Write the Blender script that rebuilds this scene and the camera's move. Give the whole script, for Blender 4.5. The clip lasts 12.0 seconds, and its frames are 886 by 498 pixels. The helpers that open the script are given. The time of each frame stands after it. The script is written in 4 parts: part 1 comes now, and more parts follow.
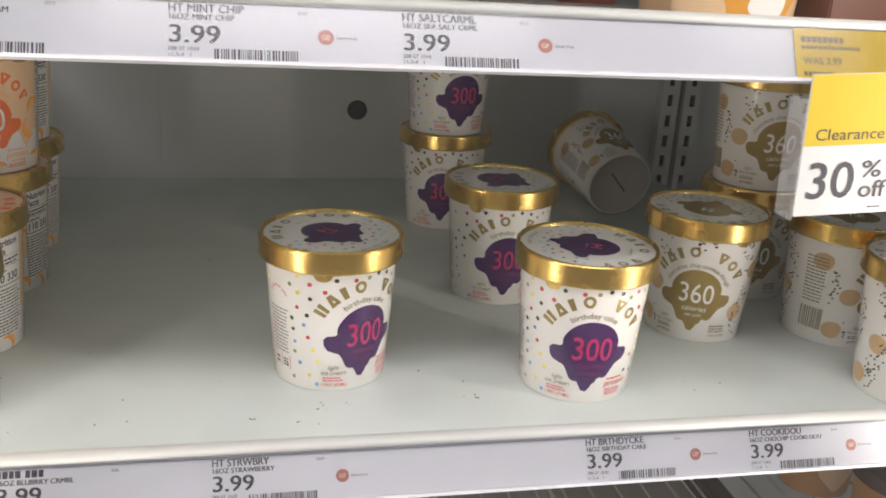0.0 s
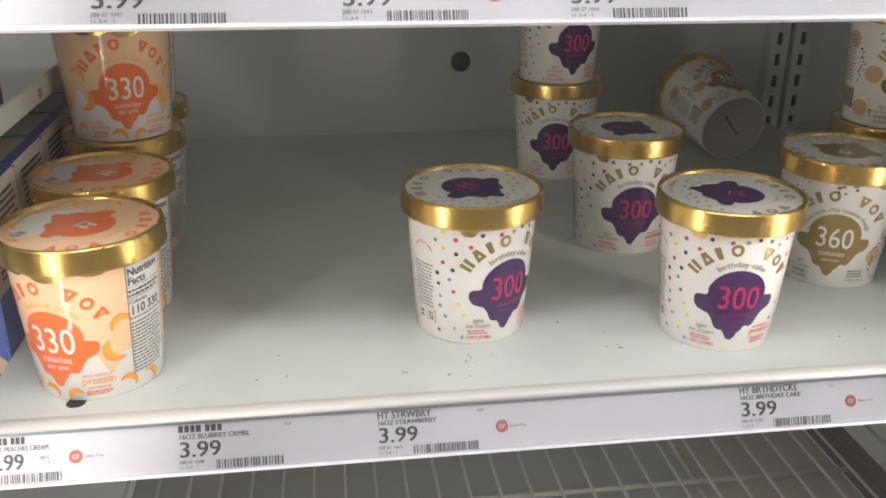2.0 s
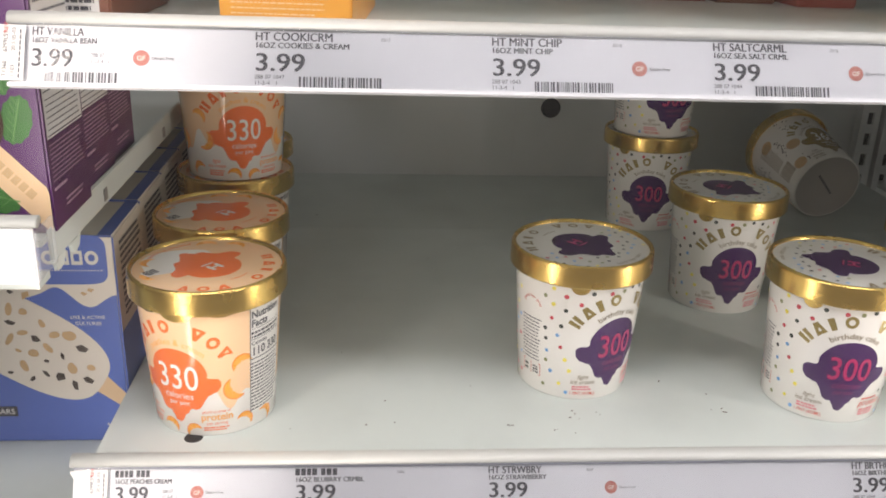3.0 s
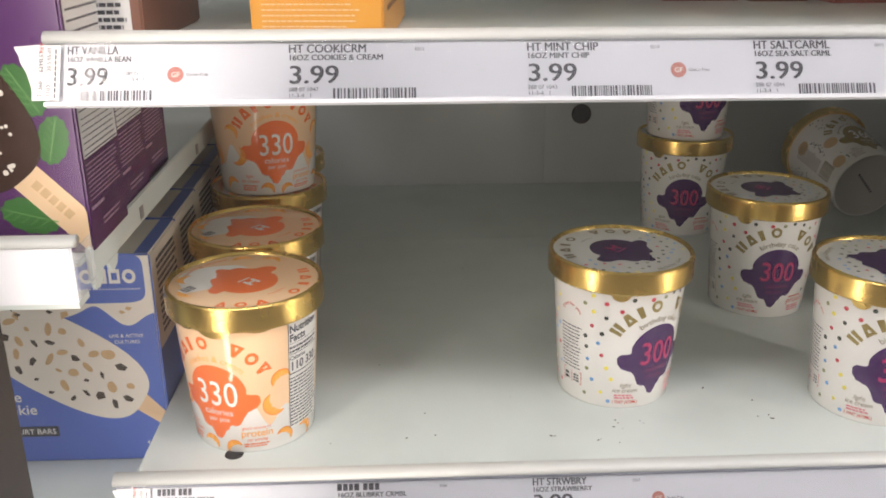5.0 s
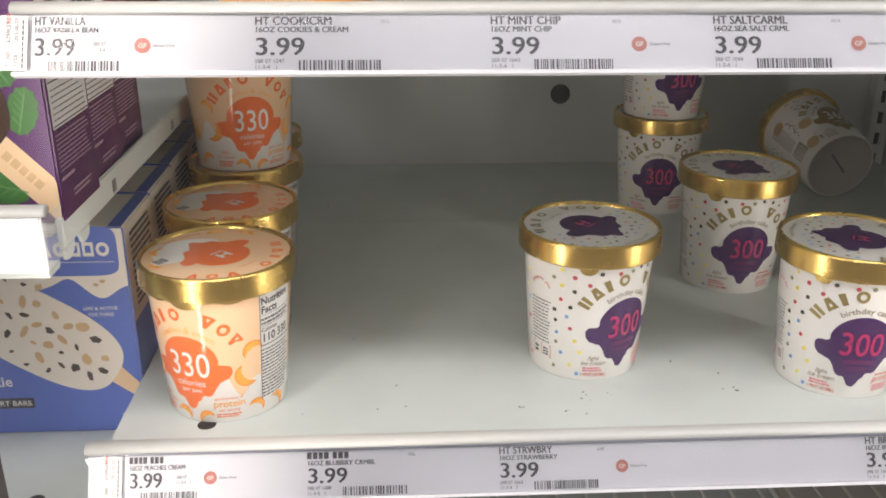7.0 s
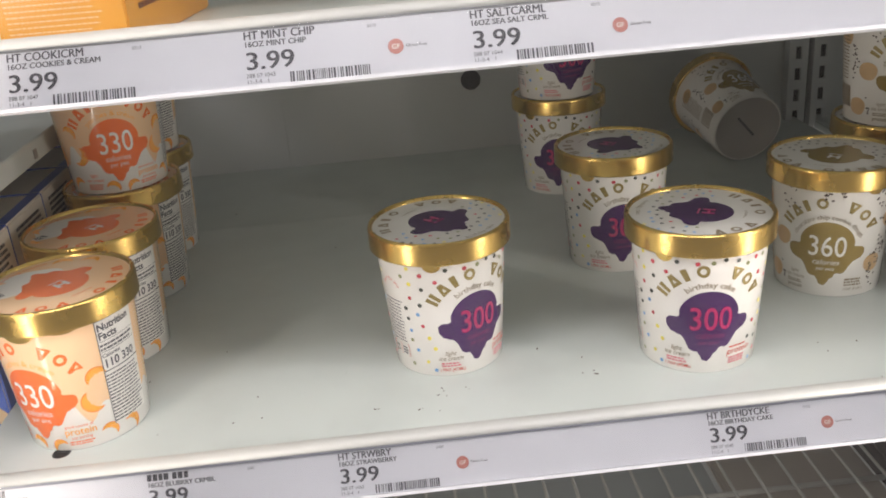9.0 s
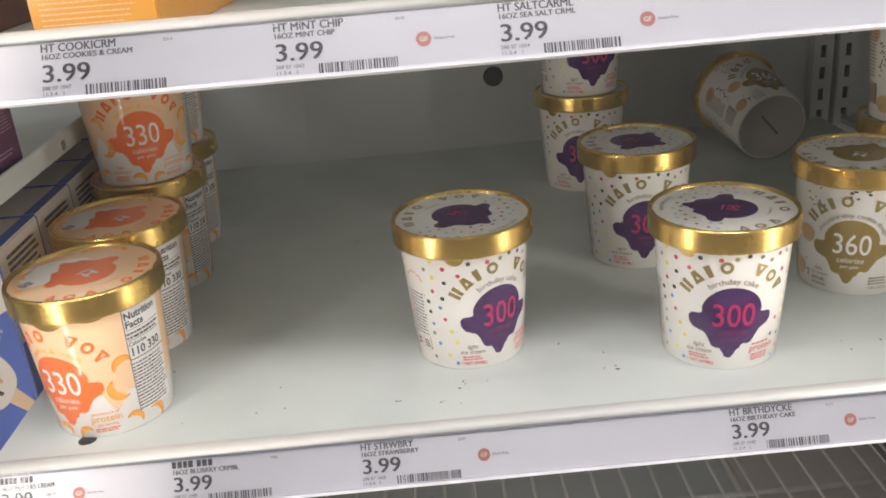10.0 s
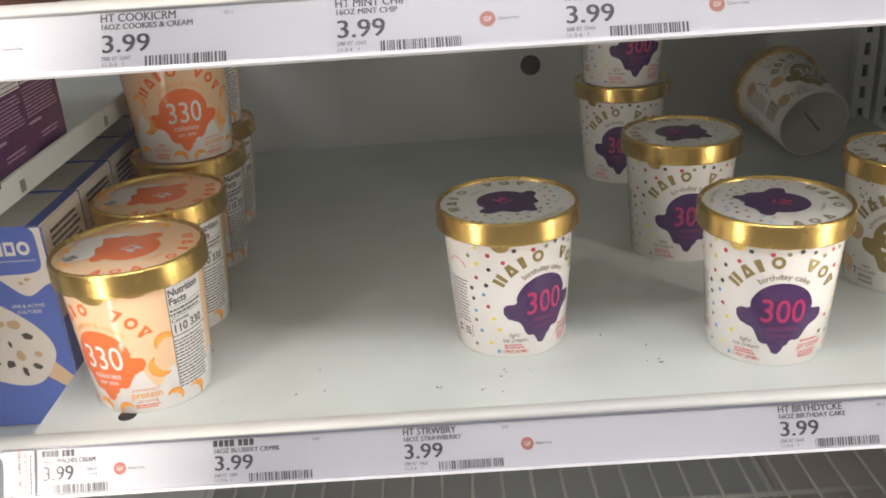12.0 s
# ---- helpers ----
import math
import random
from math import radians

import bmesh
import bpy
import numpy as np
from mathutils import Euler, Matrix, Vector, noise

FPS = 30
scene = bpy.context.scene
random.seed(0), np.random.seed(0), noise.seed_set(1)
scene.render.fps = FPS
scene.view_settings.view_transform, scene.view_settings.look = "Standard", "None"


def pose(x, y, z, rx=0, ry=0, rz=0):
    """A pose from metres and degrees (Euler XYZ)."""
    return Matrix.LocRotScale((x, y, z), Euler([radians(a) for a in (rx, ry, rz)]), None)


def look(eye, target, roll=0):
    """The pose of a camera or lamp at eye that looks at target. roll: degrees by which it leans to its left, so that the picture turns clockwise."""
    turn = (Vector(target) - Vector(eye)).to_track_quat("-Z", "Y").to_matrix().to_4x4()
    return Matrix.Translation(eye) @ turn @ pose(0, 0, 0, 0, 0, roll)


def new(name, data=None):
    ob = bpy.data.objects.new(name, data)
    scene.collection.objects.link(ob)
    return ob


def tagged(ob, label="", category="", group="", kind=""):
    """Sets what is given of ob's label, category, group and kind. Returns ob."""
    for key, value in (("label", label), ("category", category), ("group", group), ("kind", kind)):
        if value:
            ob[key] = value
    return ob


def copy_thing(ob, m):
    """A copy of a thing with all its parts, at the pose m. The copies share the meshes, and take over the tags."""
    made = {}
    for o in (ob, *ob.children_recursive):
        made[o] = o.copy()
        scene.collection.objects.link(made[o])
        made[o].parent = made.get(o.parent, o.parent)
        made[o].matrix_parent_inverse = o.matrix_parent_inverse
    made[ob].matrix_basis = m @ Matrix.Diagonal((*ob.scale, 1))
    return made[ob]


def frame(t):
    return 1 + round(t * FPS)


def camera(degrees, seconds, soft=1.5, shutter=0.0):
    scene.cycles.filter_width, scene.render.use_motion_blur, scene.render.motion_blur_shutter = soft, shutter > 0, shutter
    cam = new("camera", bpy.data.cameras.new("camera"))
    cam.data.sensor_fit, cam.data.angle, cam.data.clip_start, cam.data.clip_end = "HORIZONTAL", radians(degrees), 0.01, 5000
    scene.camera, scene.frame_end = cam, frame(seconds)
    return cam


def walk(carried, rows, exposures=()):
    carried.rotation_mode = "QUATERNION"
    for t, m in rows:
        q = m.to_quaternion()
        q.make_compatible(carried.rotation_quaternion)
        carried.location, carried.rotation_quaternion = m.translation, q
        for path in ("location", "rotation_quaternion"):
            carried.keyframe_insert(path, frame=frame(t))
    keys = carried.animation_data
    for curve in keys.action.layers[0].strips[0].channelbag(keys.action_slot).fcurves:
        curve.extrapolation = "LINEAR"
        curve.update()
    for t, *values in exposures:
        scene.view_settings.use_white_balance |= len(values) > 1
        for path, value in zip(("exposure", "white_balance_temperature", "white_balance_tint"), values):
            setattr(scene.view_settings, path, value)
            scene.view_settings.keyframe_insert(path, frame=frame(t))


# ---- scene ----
cam = camera(52.72, 12.0, soft=1.8)
# seconds, eye x y z, yaw, pitch, roll
ROWS = [
    (0, 0.0263, -0.4406, 1.2944, -11.20, -19.32, -3.37),
    (0.5, 0.0224, -0.4437, 1.2897, -9.01, -21.59, -2.53),
    (1, 0.0218, -0.4446, 1.2893, -8.96, -21.92, -0.77),
    (1.5, -0.0152, -0.4431, 1.2986, -8.28, -22.57, -0.40),
    (2, -0.0242, -0.4351, 1.2979, -7.77, -22.76, -0.42),
    (2.5, -0.0273, -0.4298, 1.3038, -7.39, -22.76, -1.13),
    (2.7, -0.0470, -0.4320, 1.3110, -6.65, -21.70, -1.40),
    (2.8, -0.0570, -0.4345, 1.3125, -5.85, -21.20, -1.85),
    (3, -0.0664, -0.4336, 1.3163, -3.81, -21.05, -1.88),
    (3.5, -0.0651, -0.4365, 1.3151, -2.50, -20.79, -0.88),
    (5.3, -0.0712, -0.4270, 1.3130, -2.61, -20.40, 0.17),
    (5.5, -0.0694, -0.4281, 1.3113, -2.71, -20.82, 0.01),
    (6, -0.0636, -0.4313, 1.3144, -2.93, -20.98, -0.13),
    (6.5, -0.0584, -0.4331, 1.3122, -3.17, -21.02, -0.21),
    (7, -0.0596, -0.4378, 1.3103, -3.19, -21.41, -0.29),
    (7.5, -0.0331, -0.4397, 1.3125, -4.66, -21.69, 1.51),
    (7.7, -0.0063, -0.4358, 1.3131, -5.75, -22.04, 2.49),
    (9.3, 0.0576, -0.4417, 1.3184, -3.49, -22.57, 5.10),
    (9.5, 0.0556, -0.4433, 1.3185, -3.13, -22.53, 5.05),
    (10, 0.0532, -0.4425, 1.3162, -2.66, -22.57, 4.63),
    (10.5, 0.0344, -0.4446, 1.3121, -1.50, -22.35, 3.11),
    (11, 0.0045, -0.4495, 1.3107, 0.27, -22.04, 1.70),
    (11.5, 0.0105, -0.4442, 1.3076, 0.56, -22.50, 2.23),
    (12, 0.0332, -0.4378, 1.3115, -1.09, -22.99, 3.42),
]
walk(cam, [(t, pose(x, y, z, 90 + pitch, roll, yaw)) for t, x, y, z, yaw, pitch, roll in ROWS])

# ---- light ----
world = bpy.data.worlds.new("world")
scene.world = world
world.use_nodes = True
world.node_tree.nodes["Background"].inputs[0].default_value = (0.8, 0.9, 1.0, 1)
world.node_tree.nodes["Background"].inputs[1].default_value = 0.05
scene.view_settings.exposure = 0.0


def area_lamp(name, m, w, h, watts, colour, spread=180.0):
    d = bpy.data.lights.new(name, "AREA")
    d.shape, d.size, d.size_y, d.energy, d.color = "RECTANGLE", w, h, watts, colour
    d.spread = radians(spread)
    ob = new(name, d)
    ob.matrix_world = m
    return ob


# LED strips on the door mullions, an added fill, then the aisle's ceiling troffers
area_lamp("mullion_led_left", look((-0.262, -0.112, 1.05), (0.35, 0.25, 1.05)), 0.016, 1.5, 2.25, (1.0, 0.90, 0.82), 145.0)
# fill lamp added to brighten the next bay's cartons
area_lamp("next_bay_fill", look((-0.272, -0.112, 1.05), (-0.75, 0.30, 1.05)), 0.016, 1.5, 0.62, (1.0, 0.92, 0.84), 160.0)
area_lamp("mullion_led_right", look((0.540, -0.125, 1.05), (-0.10, 0.24, 1.05)), 0.016, 1.5, 1.95, (1.0, 0.91, 0.83), 94.0)
for k, lx in enumerate((-1.6, 0.2, 2.0)):
    area_lamp("aisle_light", look((lx, -1.25, 2.93), (lx, -1.2499, 0)), 1.2, 0.35, 17.8, (1.0, 0.955, 0.965))


# ---- materials ----
def mat(name, col, rough=0.5, metal=0.0, vary=0.06, scale=30.0, bump=0.0, bscale=200.0, spec=0.5, stain=0.0, stain_scale=6.0, per_object=0.0):
    m = bpy.data.materials.new(name)
    m.use_nodes = True
    nt = m.node_tree
    b = nt.nodes["Principled BSDF"]
    b.inputs["Roughness"].default_value = rough
    b.inputs["Metallic"].default_value = metal
    b.inputs["Specular IOR Level"].default_value = spec
    b.inputs["Base Color"].default_value = (*col, 1)
    tc = nt.nodes.new("ShaderNodeTexCoord")
    if vary or stain or per_object:
        n1 = nt.nodes.new("ShaderNodeTexNoise")
        n1.inputs["Scale"].default_value, n1.inputs["Detail"].default_value = scale, 5
        nt.links.new(tc.outputs["Object"], n1.inputs["Vector"])
        hsv = nt.nodes.new("ShaderNodeHueSaturation")
        hsv.inputs["Color"].default_value = (*col, 1)
        mr = nt.nodes.new("ShaderNodeMapRange")
        mr.inputs[3].default_value, mr.inputs[4].default_value = 1 - vary, 1 + vary
        nt.links.new(n1.outputs["Fac"], mr.inputs[0])
        val = mr.outputs[0]
        if stain:
            n2 = nt.nodes.new("ShaderNodeTexNoise")
            n2.inputs["Scale"].default_value, n2.inputs["Detail"].default_value = stain_scale, 6
            nt.links.new(tc.outputs["Object"], n2.inputs["Vector"])
            m2 = nt.nodes.new("ShaderNodeMapRange")
            m2.inputs[1].default_value, m2.inputs[2].default_value = 0.45, 0.75
            m2.inputs[3].default_value, m2.inputs[4].default_value = 1, 1 - stain
            nt.links.new(n2.outputs["Fac"], m2.inputs[0])
            mu = nt.nodes.new("ShaderNodeMath")
            mu.operation = "MULTIPLY"
            nt.links.new(val, mu.inputs[0])
            nt.links.new(m2.outputs[0], mu.inputs[1])
            val = mu.outputs[0]
        if per_object:
            oi = nt.nodes.new("ShaderNodeObjectInfo")
            m3 = nt.nodes.new("ShaderNodeMapRange")
            m3.inputs[3].default_value, m3.inputs[4].default_value = 1 - per_object, 1 + per_object
            nt.links.new(oi.outputs["Random"], m3.inputs[0])
            mu = nt.nodes.new("ShaderNodeMath")
            mu.operation = "MULTIPLY"
            nt.links.new(val, mu.inputs[0])
            nt.links.new(m3.outputs[0], mu.inputs[1])
            val = mu.outputs[0]
        nt.links.new(val, hsv.inputs["Value"])
        nt.links.new(hsv.outputs[0], b.inputs["Base Color"])
        r = nt.nodes.new("ShaderNodeMapRange")
        r.inputs[3].default_value, r.inputs[4].default_value = max(0.02, rough - 0.08), min(1, rough + 0.08)
        nt.links.new(n1.outputs["Fac"], r.inputs[0])
        nt.links.new(r.outputs[0], b.inputs["Roughness"])
    if bump:
        n3 = nt.nodes.new("ShaderNodeTexNoise")
        n3.inputs["Scale"].default_value, n3.inputs["Detail"].default_value = bscale, 4
        nt.links.new(tc.outputs["Object"], n3.inputs["Vector"])
        bp = nt.nodes.new("ShaderNodeBump")
        bp.inputs["Strength"].default_value, bp.inputs["Distance"].default_value = bump, 0.001
        nt.links.new(n3.outputs["Fac"], bp.inputs["Height"])
        nt.links.new(bp.outputs[0], b.inputs["Normal"])
    return m


M_SHELF = mat("shelf_white_enamel", (0.63, 0.685, 0.66), 0.38, vary=0.04, scale=9, stain=0.10, stain_scale=14, bump=0.05, bscale=900)
M_WALL = mat("case_liner_white", (0.66, 0.68, 0.67), 0.5, vary=0.05, scale=5, stain=0.12, stain_scale=4, bump=0.05, bscale=300)
M_ALU = mat("rail_aluminium", (0.56, 0.57, 0.55), 0.55, metal=0.15, vary=0.05, scale=40, bump=0.04, bscale=400)
M_RAIL = mat("rail_plastic_white", (0.735, 0.74, 0.775), 0.35, vary=0.02, scale=20, spec=0.2)
M_GREYLINE = mat("rail_groove_shade", (0.25, 0.26, 0.30), 0.4, vary=0.05)
M_INK = mat("label_ink", (0.06, 0.06, 0.075), 0.5, vary=0.05)
M_INK2 = mat("label_ink_faint", (0.09, 0.09, 0.11), 0.5, vary=0.05)
M_GF = mat("coral_sticker", (0.54, 0.20, 0.165), 0.4, vary=0.04)
M_PAPER = mat("white_paper", (0.72, 0.71, 0.70), 0.55, vary=0.03)
M_RED = mat("red_ink", (0.65, 0.08, 0.05), 0.5)
M_YELLOW = mat("yellow_card", (0.72, 0.53, 0.045), 0.35, vary=0.03)
# also paints the shade in shelf holes and behind the standard's slots
M_BLACK = mat("black_rubber_and_shade", (0.012, 0.012, 0.014), 0.6, vary=0.1)
M_GOLD = mat("gold_foil", (0.80, 0.55, 0.17), 0.26, metal=1.0, vary=0.05, scale=60)
M_TUB = mat("tub_white_card", (0.83, 0.81, 0.77), 0.09, vary=0.025, scale=50)
M_TUBBASE = mat("tub_base_card", (0.52, 0.48, 0.45), 0.7, vary=0.05, bump=0.05)
M_PEACH = mat("tub_peach_print", (0.89, 0.61, 0.37), 0.12, vary=0.03)
M_ORANGE = mat("orange_print", (0.88, 0.19, 0.05), 0.12, vary=0.04)
M_FRUIT = mat("peach_slice_print", (0.93, 0.42, 0.07), 0.28, vary=0.10, scale=120)
M_FRUIT2 = mat("peach_skin_print", (0.90, 0.27, 0.06), 0.28, vary=0.08, scale=120)
M_PURPLE = mat("purple_print", (0.062, 0.019, 0.104), 0.09, vary=0.08)
M_MAGENTA = mat("magenta_print", (0.46, 0.02, 0.125), 0.3, vary=0.05)
M_DIMMAG = mat("dark_magenta_print", (0.26, 0.02, 0.12), 0.3, vary=0.05)
M_GOLDINK = mat("gold_ink", (0.34, 0.26, 0.09), 0.35, metal=0.3, vary=0.06)
M_OLIVE = mat("olive_gold_print", (0.33, 0.23, 0.06), 0.12, metal=0.2, vary=0.06)
M_PINK = mat("pink_ink", (0.76, 0.16, 0.22), 0.4)
M_PALEPINK = mat("pale_pink_ink", (0.50, 0.34, 0.46), 0.4)
M_BROWNINK = mat("brown_ink", (0.24, 0.18, 0.10), 0.4)
M_WHITEINK = mat("white_ink", (0.86, 0.84, 0.80), 0.14)
M_TAN = mat("cookie_tan_print", (0.62, 0.42, 0.22), 0.4, vary=0.15, scale=150)
M_CHIP = mat("dark_chip_print", (0.07, 0.05, 0.04), 0.4)
M_BLUE = mat("blue_dot", (0.17, 0.40, 0.72), 0.35)
M_YDOT = mat("yellow_dot", (0.90, 0.78, 0.12), 0.35)
M_RDOT = mat("red_dot", (0.62, 0.07, 0.10), 0.35)
M_DDOT = mat("dark_dot", (0.05, 0.06, 0.05), 0.35)
M_GDOT = mat("olive_dot", (0.28, 0.30, 0.14), 0.35)
M_BOXBLUE = mat("carton_blue", (0.100, 0.165, 0.54), 0.32, vary=0.04, scale=15)
M_BOXCREAM = mat("carton_cream", (0.80, 0.74, 0.66), 0.35, vary=0.04)
M_BOXPURPLE = mat("carton_purple", (0.092, 0.022, 0.125), 0.30, vary=0.08, scale=14)
M_BOXDARK = mat("carton_dark_purple", (0.070, 0.014, 0.085), 0.34, vary=0.08)
M_CHOC = mat("chocolate_print", (0.045, 0.018, 0.010), 0.32, vary=0.25, scale=60)
M_STICK = mat("wood_stick_print", (0.78, 0.56, 0.34), 0.4, vary=0.06)
M_LEAF = mat("mint_leaf_print", (0.045, 0.17, 0.035), 0.38, vary=0.25, scale=70)
M_LEAF2 = mat("mint_vein_print", (0.13, 0.30, 0.09), 0.4)
M_BOXORANGE = mat("carton_amber", (0.72, 0.34, 0.055), 0.3, vary=0.05)
M_BOXBROWN = mat("carton_brown", (0.20, 0.08, 0.05), 0.4, vary=0.15)
M_WIRE = mat("wire_white_epoxy", (0.50, 0.50, 0.47), 0.4, vary=0.06)
M_POST = mat("door_gasket_brown", (0.035, 0.026, 0.022), 0.6, vary=0.15)
M_POST2 = mat("mullion_grey", (0.30, 0.30, 0.29), 0.45, metal=0.4, vary=0.06)
M_FLOOR = mat("aisle_floor", (0.66, 0.635, 0.605), 0.35, vary=0.06, scale=3)
M_ROOM = mat("store_wall", (0.62, 0.60, 0.57), 0.7, vary=0.05, scale=2)
M_DARKPAN = mat("case_pan_grey", (0.36, 0.385, 0.395), 0.5, vary=0.1, scale=8)
M_CRUMB = mat("crumb_dark", (0.09, 0.06, 0.05), 0.8, vary=0.2)


def clear_plastic():
    m = bpy.data.materials.new("clear_plastic")
    m.use_nodes = True
    nt = m.node_tree
    b = nt.nodes["Principled BSDF"]
    b.inputs["Base Color"].default_value = (0.92, 0.93, 0.95, 1)
    b.inputs["Roughness"].default_value = 0.12
    b.inputs["Alpha"].default_value = 0.15
    return m


M_CLEAR = clear_plastic()


def label_film():
    """Thin clear strip over the labels: see-through, with a soft gloss."""
    m = bpy.data.materials.new("label_film")
    m.use_nodes = True
    nt = m.node_tree
    nt.nodes.remove(nt.nodes["Principled BSDF"])
    clear, gloss = nt.nodes.new("ShaderNodeBsdfTransparent"), nt.nodes.new("ShaderNodeBsdfGlossy")
    gloss.inputs["Roughness"].default_value = 0.13
    fr, mix = nt.nodes.new("ShaderNodeFresnel"), nt.nodes.new("ShaderNodeMixShader")
    fr.inputs["IOR"].default_value = 1.35
    nt.links.new(fr.outputs[0], mix.inputs[0])
    nt.links.new(clear.outputs[0], mix.inputs[1])
    nt.links.new(gloss.outputs[0], mix.inputs[2])
    nt.links.new(mix.outputs[0], nt.nodes["Material Output"].inputs[0])
    return m


M_FILM = label_film()


def door_glass():
    m = bpy.data.materials.new("door_glass")
    m.use_nodes = True
    b = m.node_tree.nodes["Principled BSDF"]
    b.inputs["Base Color"].default_value = (1, 1, 1, 1)
    b.inputs["Roughness"].default_value = 0.0
    b.inputs["IOR"].default_value = 1.5
    b.inputs["Transmission Weight"].default_value = 1.0
    return m


M_GLASS = door_glass()


# ---- building helpers ----
def finish(name, bm, material, parent=None, label="", smooth=False):
    me = bpy.data.meshes.new(name)
    bm.normal_update()
    bm.to_mesh(me)
    bm.free()
    for m in material if isinstance(material, (list, tuple)) else (material,):
        me.materials.append(m)
    if smooth:
        for p in me.polygons:
            p.use_smooth = True
    ob = new(name, me)
    if parent is not None:
        ob.parent = parent
    if label:
        ob["label"] = label
    if name in PRINT:
        ob["kind"] = "stuff"
    return ob


PRINT = ("barcode", "small_print", "confetti_dots", "chip_fleck_print", "lid_dots", "nutrition_print", "side_panel_print", "front_print", "side_print", "chunk_print", "printed_nibs", "product_line", "base_code", "stock_code", "lid_code", "lid_lettering", "price", "print", "lettering", "calorie_text", "calorie_number", "calorie_caption", "flavour_line", "sticker_caption", "sticker_letters", "brand_dots", "top_print", "leaf_veins", "wash")


def part(name, bm, material, parent, label="", smooth=False):
    return finish(name, bm, material, parent, label, smooth)


def thing(name, label, category, m=None, group="", kind=""):
    ob = new(name)
    ob.empty_display_size = 0.02
    if m is not None:
        ob.matrix_world = m
    return tagged(ob, label, category, group, kind)


def box(bm, x0, x1, y0, y1, z0, z1, bevel=0.0, mi=0):
    r = bmesh.ops.create_cube(bm, size=1, matrix=Matrix.LocRotScale(((x0 + x1) / 2, (y0 + y1) / 2, (z0 + z1) / 2), None, (x1 - x0, y1 - y0, z1 - z0)))
    fs = {f for v in r["verts"] for f in v.link_faces}
    for f in fs:
        f.material_index = mi
    if bevel:
        es = list({e for v in r["verts"] for e in v.link_edges})
        bmesh.ops.bevel(bm, geom=es, offset=bevel, segments=2, affect="EDGES")
    return bm


def boxed(x0, x1, y0, y1, z0, z1, bevel=0.0):
    return box(bmesh.new(), x0, x1, y0, y1, z0, z1, bevel)


def lathe(bm, profile, n=96, mi=0, closed=False):
    """Turn a profile of (radius, height) about the z axis."""
    rings = []
    for r, z in profile:
        rings.append([bm.verts.new((r * math.cos(2 * math.pi * k / n), r * math.sin(2 * math.pi * k / n), z)) for k in range(n)])
    for a, b in zip(rings, rings[1:]):
        for k in range(n):
            f = bm.faces.new((a[k], a[(k + 1) % n], b[(k + 1) % n], b[k]))
            f.material_index = mi
    return rings


def sweep_x(bm, section, x0, x1, steps=1):
    """A bar along x with a closed (y, z) section."""
    rows = []
    for k in range(steps + 1):
        x = x0 + (x1 - x0) * k / steps
        rows.append([bm.verts.new((x, y, z)) for y, z in section])
    n = len(section)
    for a, b in zip(rows, rows[1:]):
        for k in range(n):
            bm.faces.new((a[k], b[k], b[(k + 1) % n], a[(k + 1) % n]))
    bm.faces.new(rows[0])
    bm.faces.new(rows[-1][::-1])
    return bm


_glyphs = {}


def glyphs(text, bold=0.0, shear=0.0):
    """Flat vertices and faces of a line of text of size 1, its left end at x = 0."""
    key = (text, bold, shear)
    if key not in _glyphs:
        cu = bpy.data.curves.new("lettering", "FONT")
        cu.body, cu.size, cu.resolution_u, cu.offset, cu.shear = text, 1.0, 3, bold, shear
        ob = bpy.data.objects.new("lettering", cu)
        me = ob.to_mesh()
        vs = [(v.co.x, v.co.y) for v in me.vertices]
        fs = [tuple(p.vertices) for p in me.polygons]
        ob.to_mesh_clear()
        bpy.data.objects.remove(ob)
        bpy.data.curves.remove(cu)
        _glyphs[key] = (vs, fs)
    return _glyphs[key]


def put(bm, vs, fs, where, mi=0):
    """Add flat art to bm; where() turns its (u, v) into a place."""
    made = [bm.verts.new(where(u, v)) for u, v in vs]
    for f in fs:
        try:
            bm.faces.new([made[i] for i in f]).material_index = mi
        except ValueError:
            pass


def text_art(text, cap, u=0.0, v=0.0, align="left", bold=0.0, shear=0.0, squeeze=1.0):
    """A line of lettering of that capital height with its base line at v."""
    vs, fs = glyphs(text, bold, shear)
    s = cap / 0.729
    w = max((a for a, b in vs), default=0) * s * squeeze
    du = u - (w / 2 if align == "centre" else w if align == "right" else 0)
    return [(a * s * squeeze + du, b * s + v) for a, b in vs], fs


def strong(bm, text, cap, u, v, place, off, weight, squeeze=1.0):
    """Bold lettering: the line laid three times, a hair apart sideways and in height."""
    for k in range(3 if weight > 0.0001 else 1):
        put(bm, *text_art(text, cap, u + (k - 1) * weight, v, squeeze=squeeze), place(off + 0.00004 * k))


def arc_text(text, cap, cu, cv, radius, mid=90.0, bold=0.0, squeeze=1.0):
    """Lettering on an arc round (cu, cv), centred on the angle mid."""
    vs, fs = text_art(text, cap, 0, 0, "centre", bold, 0, squeeze)
    out = []
    for a, b in vs:
        th = radians(mid) - a / radius
        out.append((cu + (radius + b) * math.cos(th), cv + (radius + b) * math.sin(th)))
    return out, fs


def quad_art(u0, u1, v0, v1, nu=1, nv=1):
    vs = [(u0 + (u1 - u0) * i / nu, v0 + (v1 - v0) * j / nv) for j in range(nv + 1) for i in range(nu + 1)]
    fs = [(j * (nu + 1) + i, j * (nu + 1) + i + 1, (j + 1) * (nu + 1) + i + 1, (j + 1) * (nu + 1) + i) for j in range(nv) for i in range(nu)]
    return vs, fs


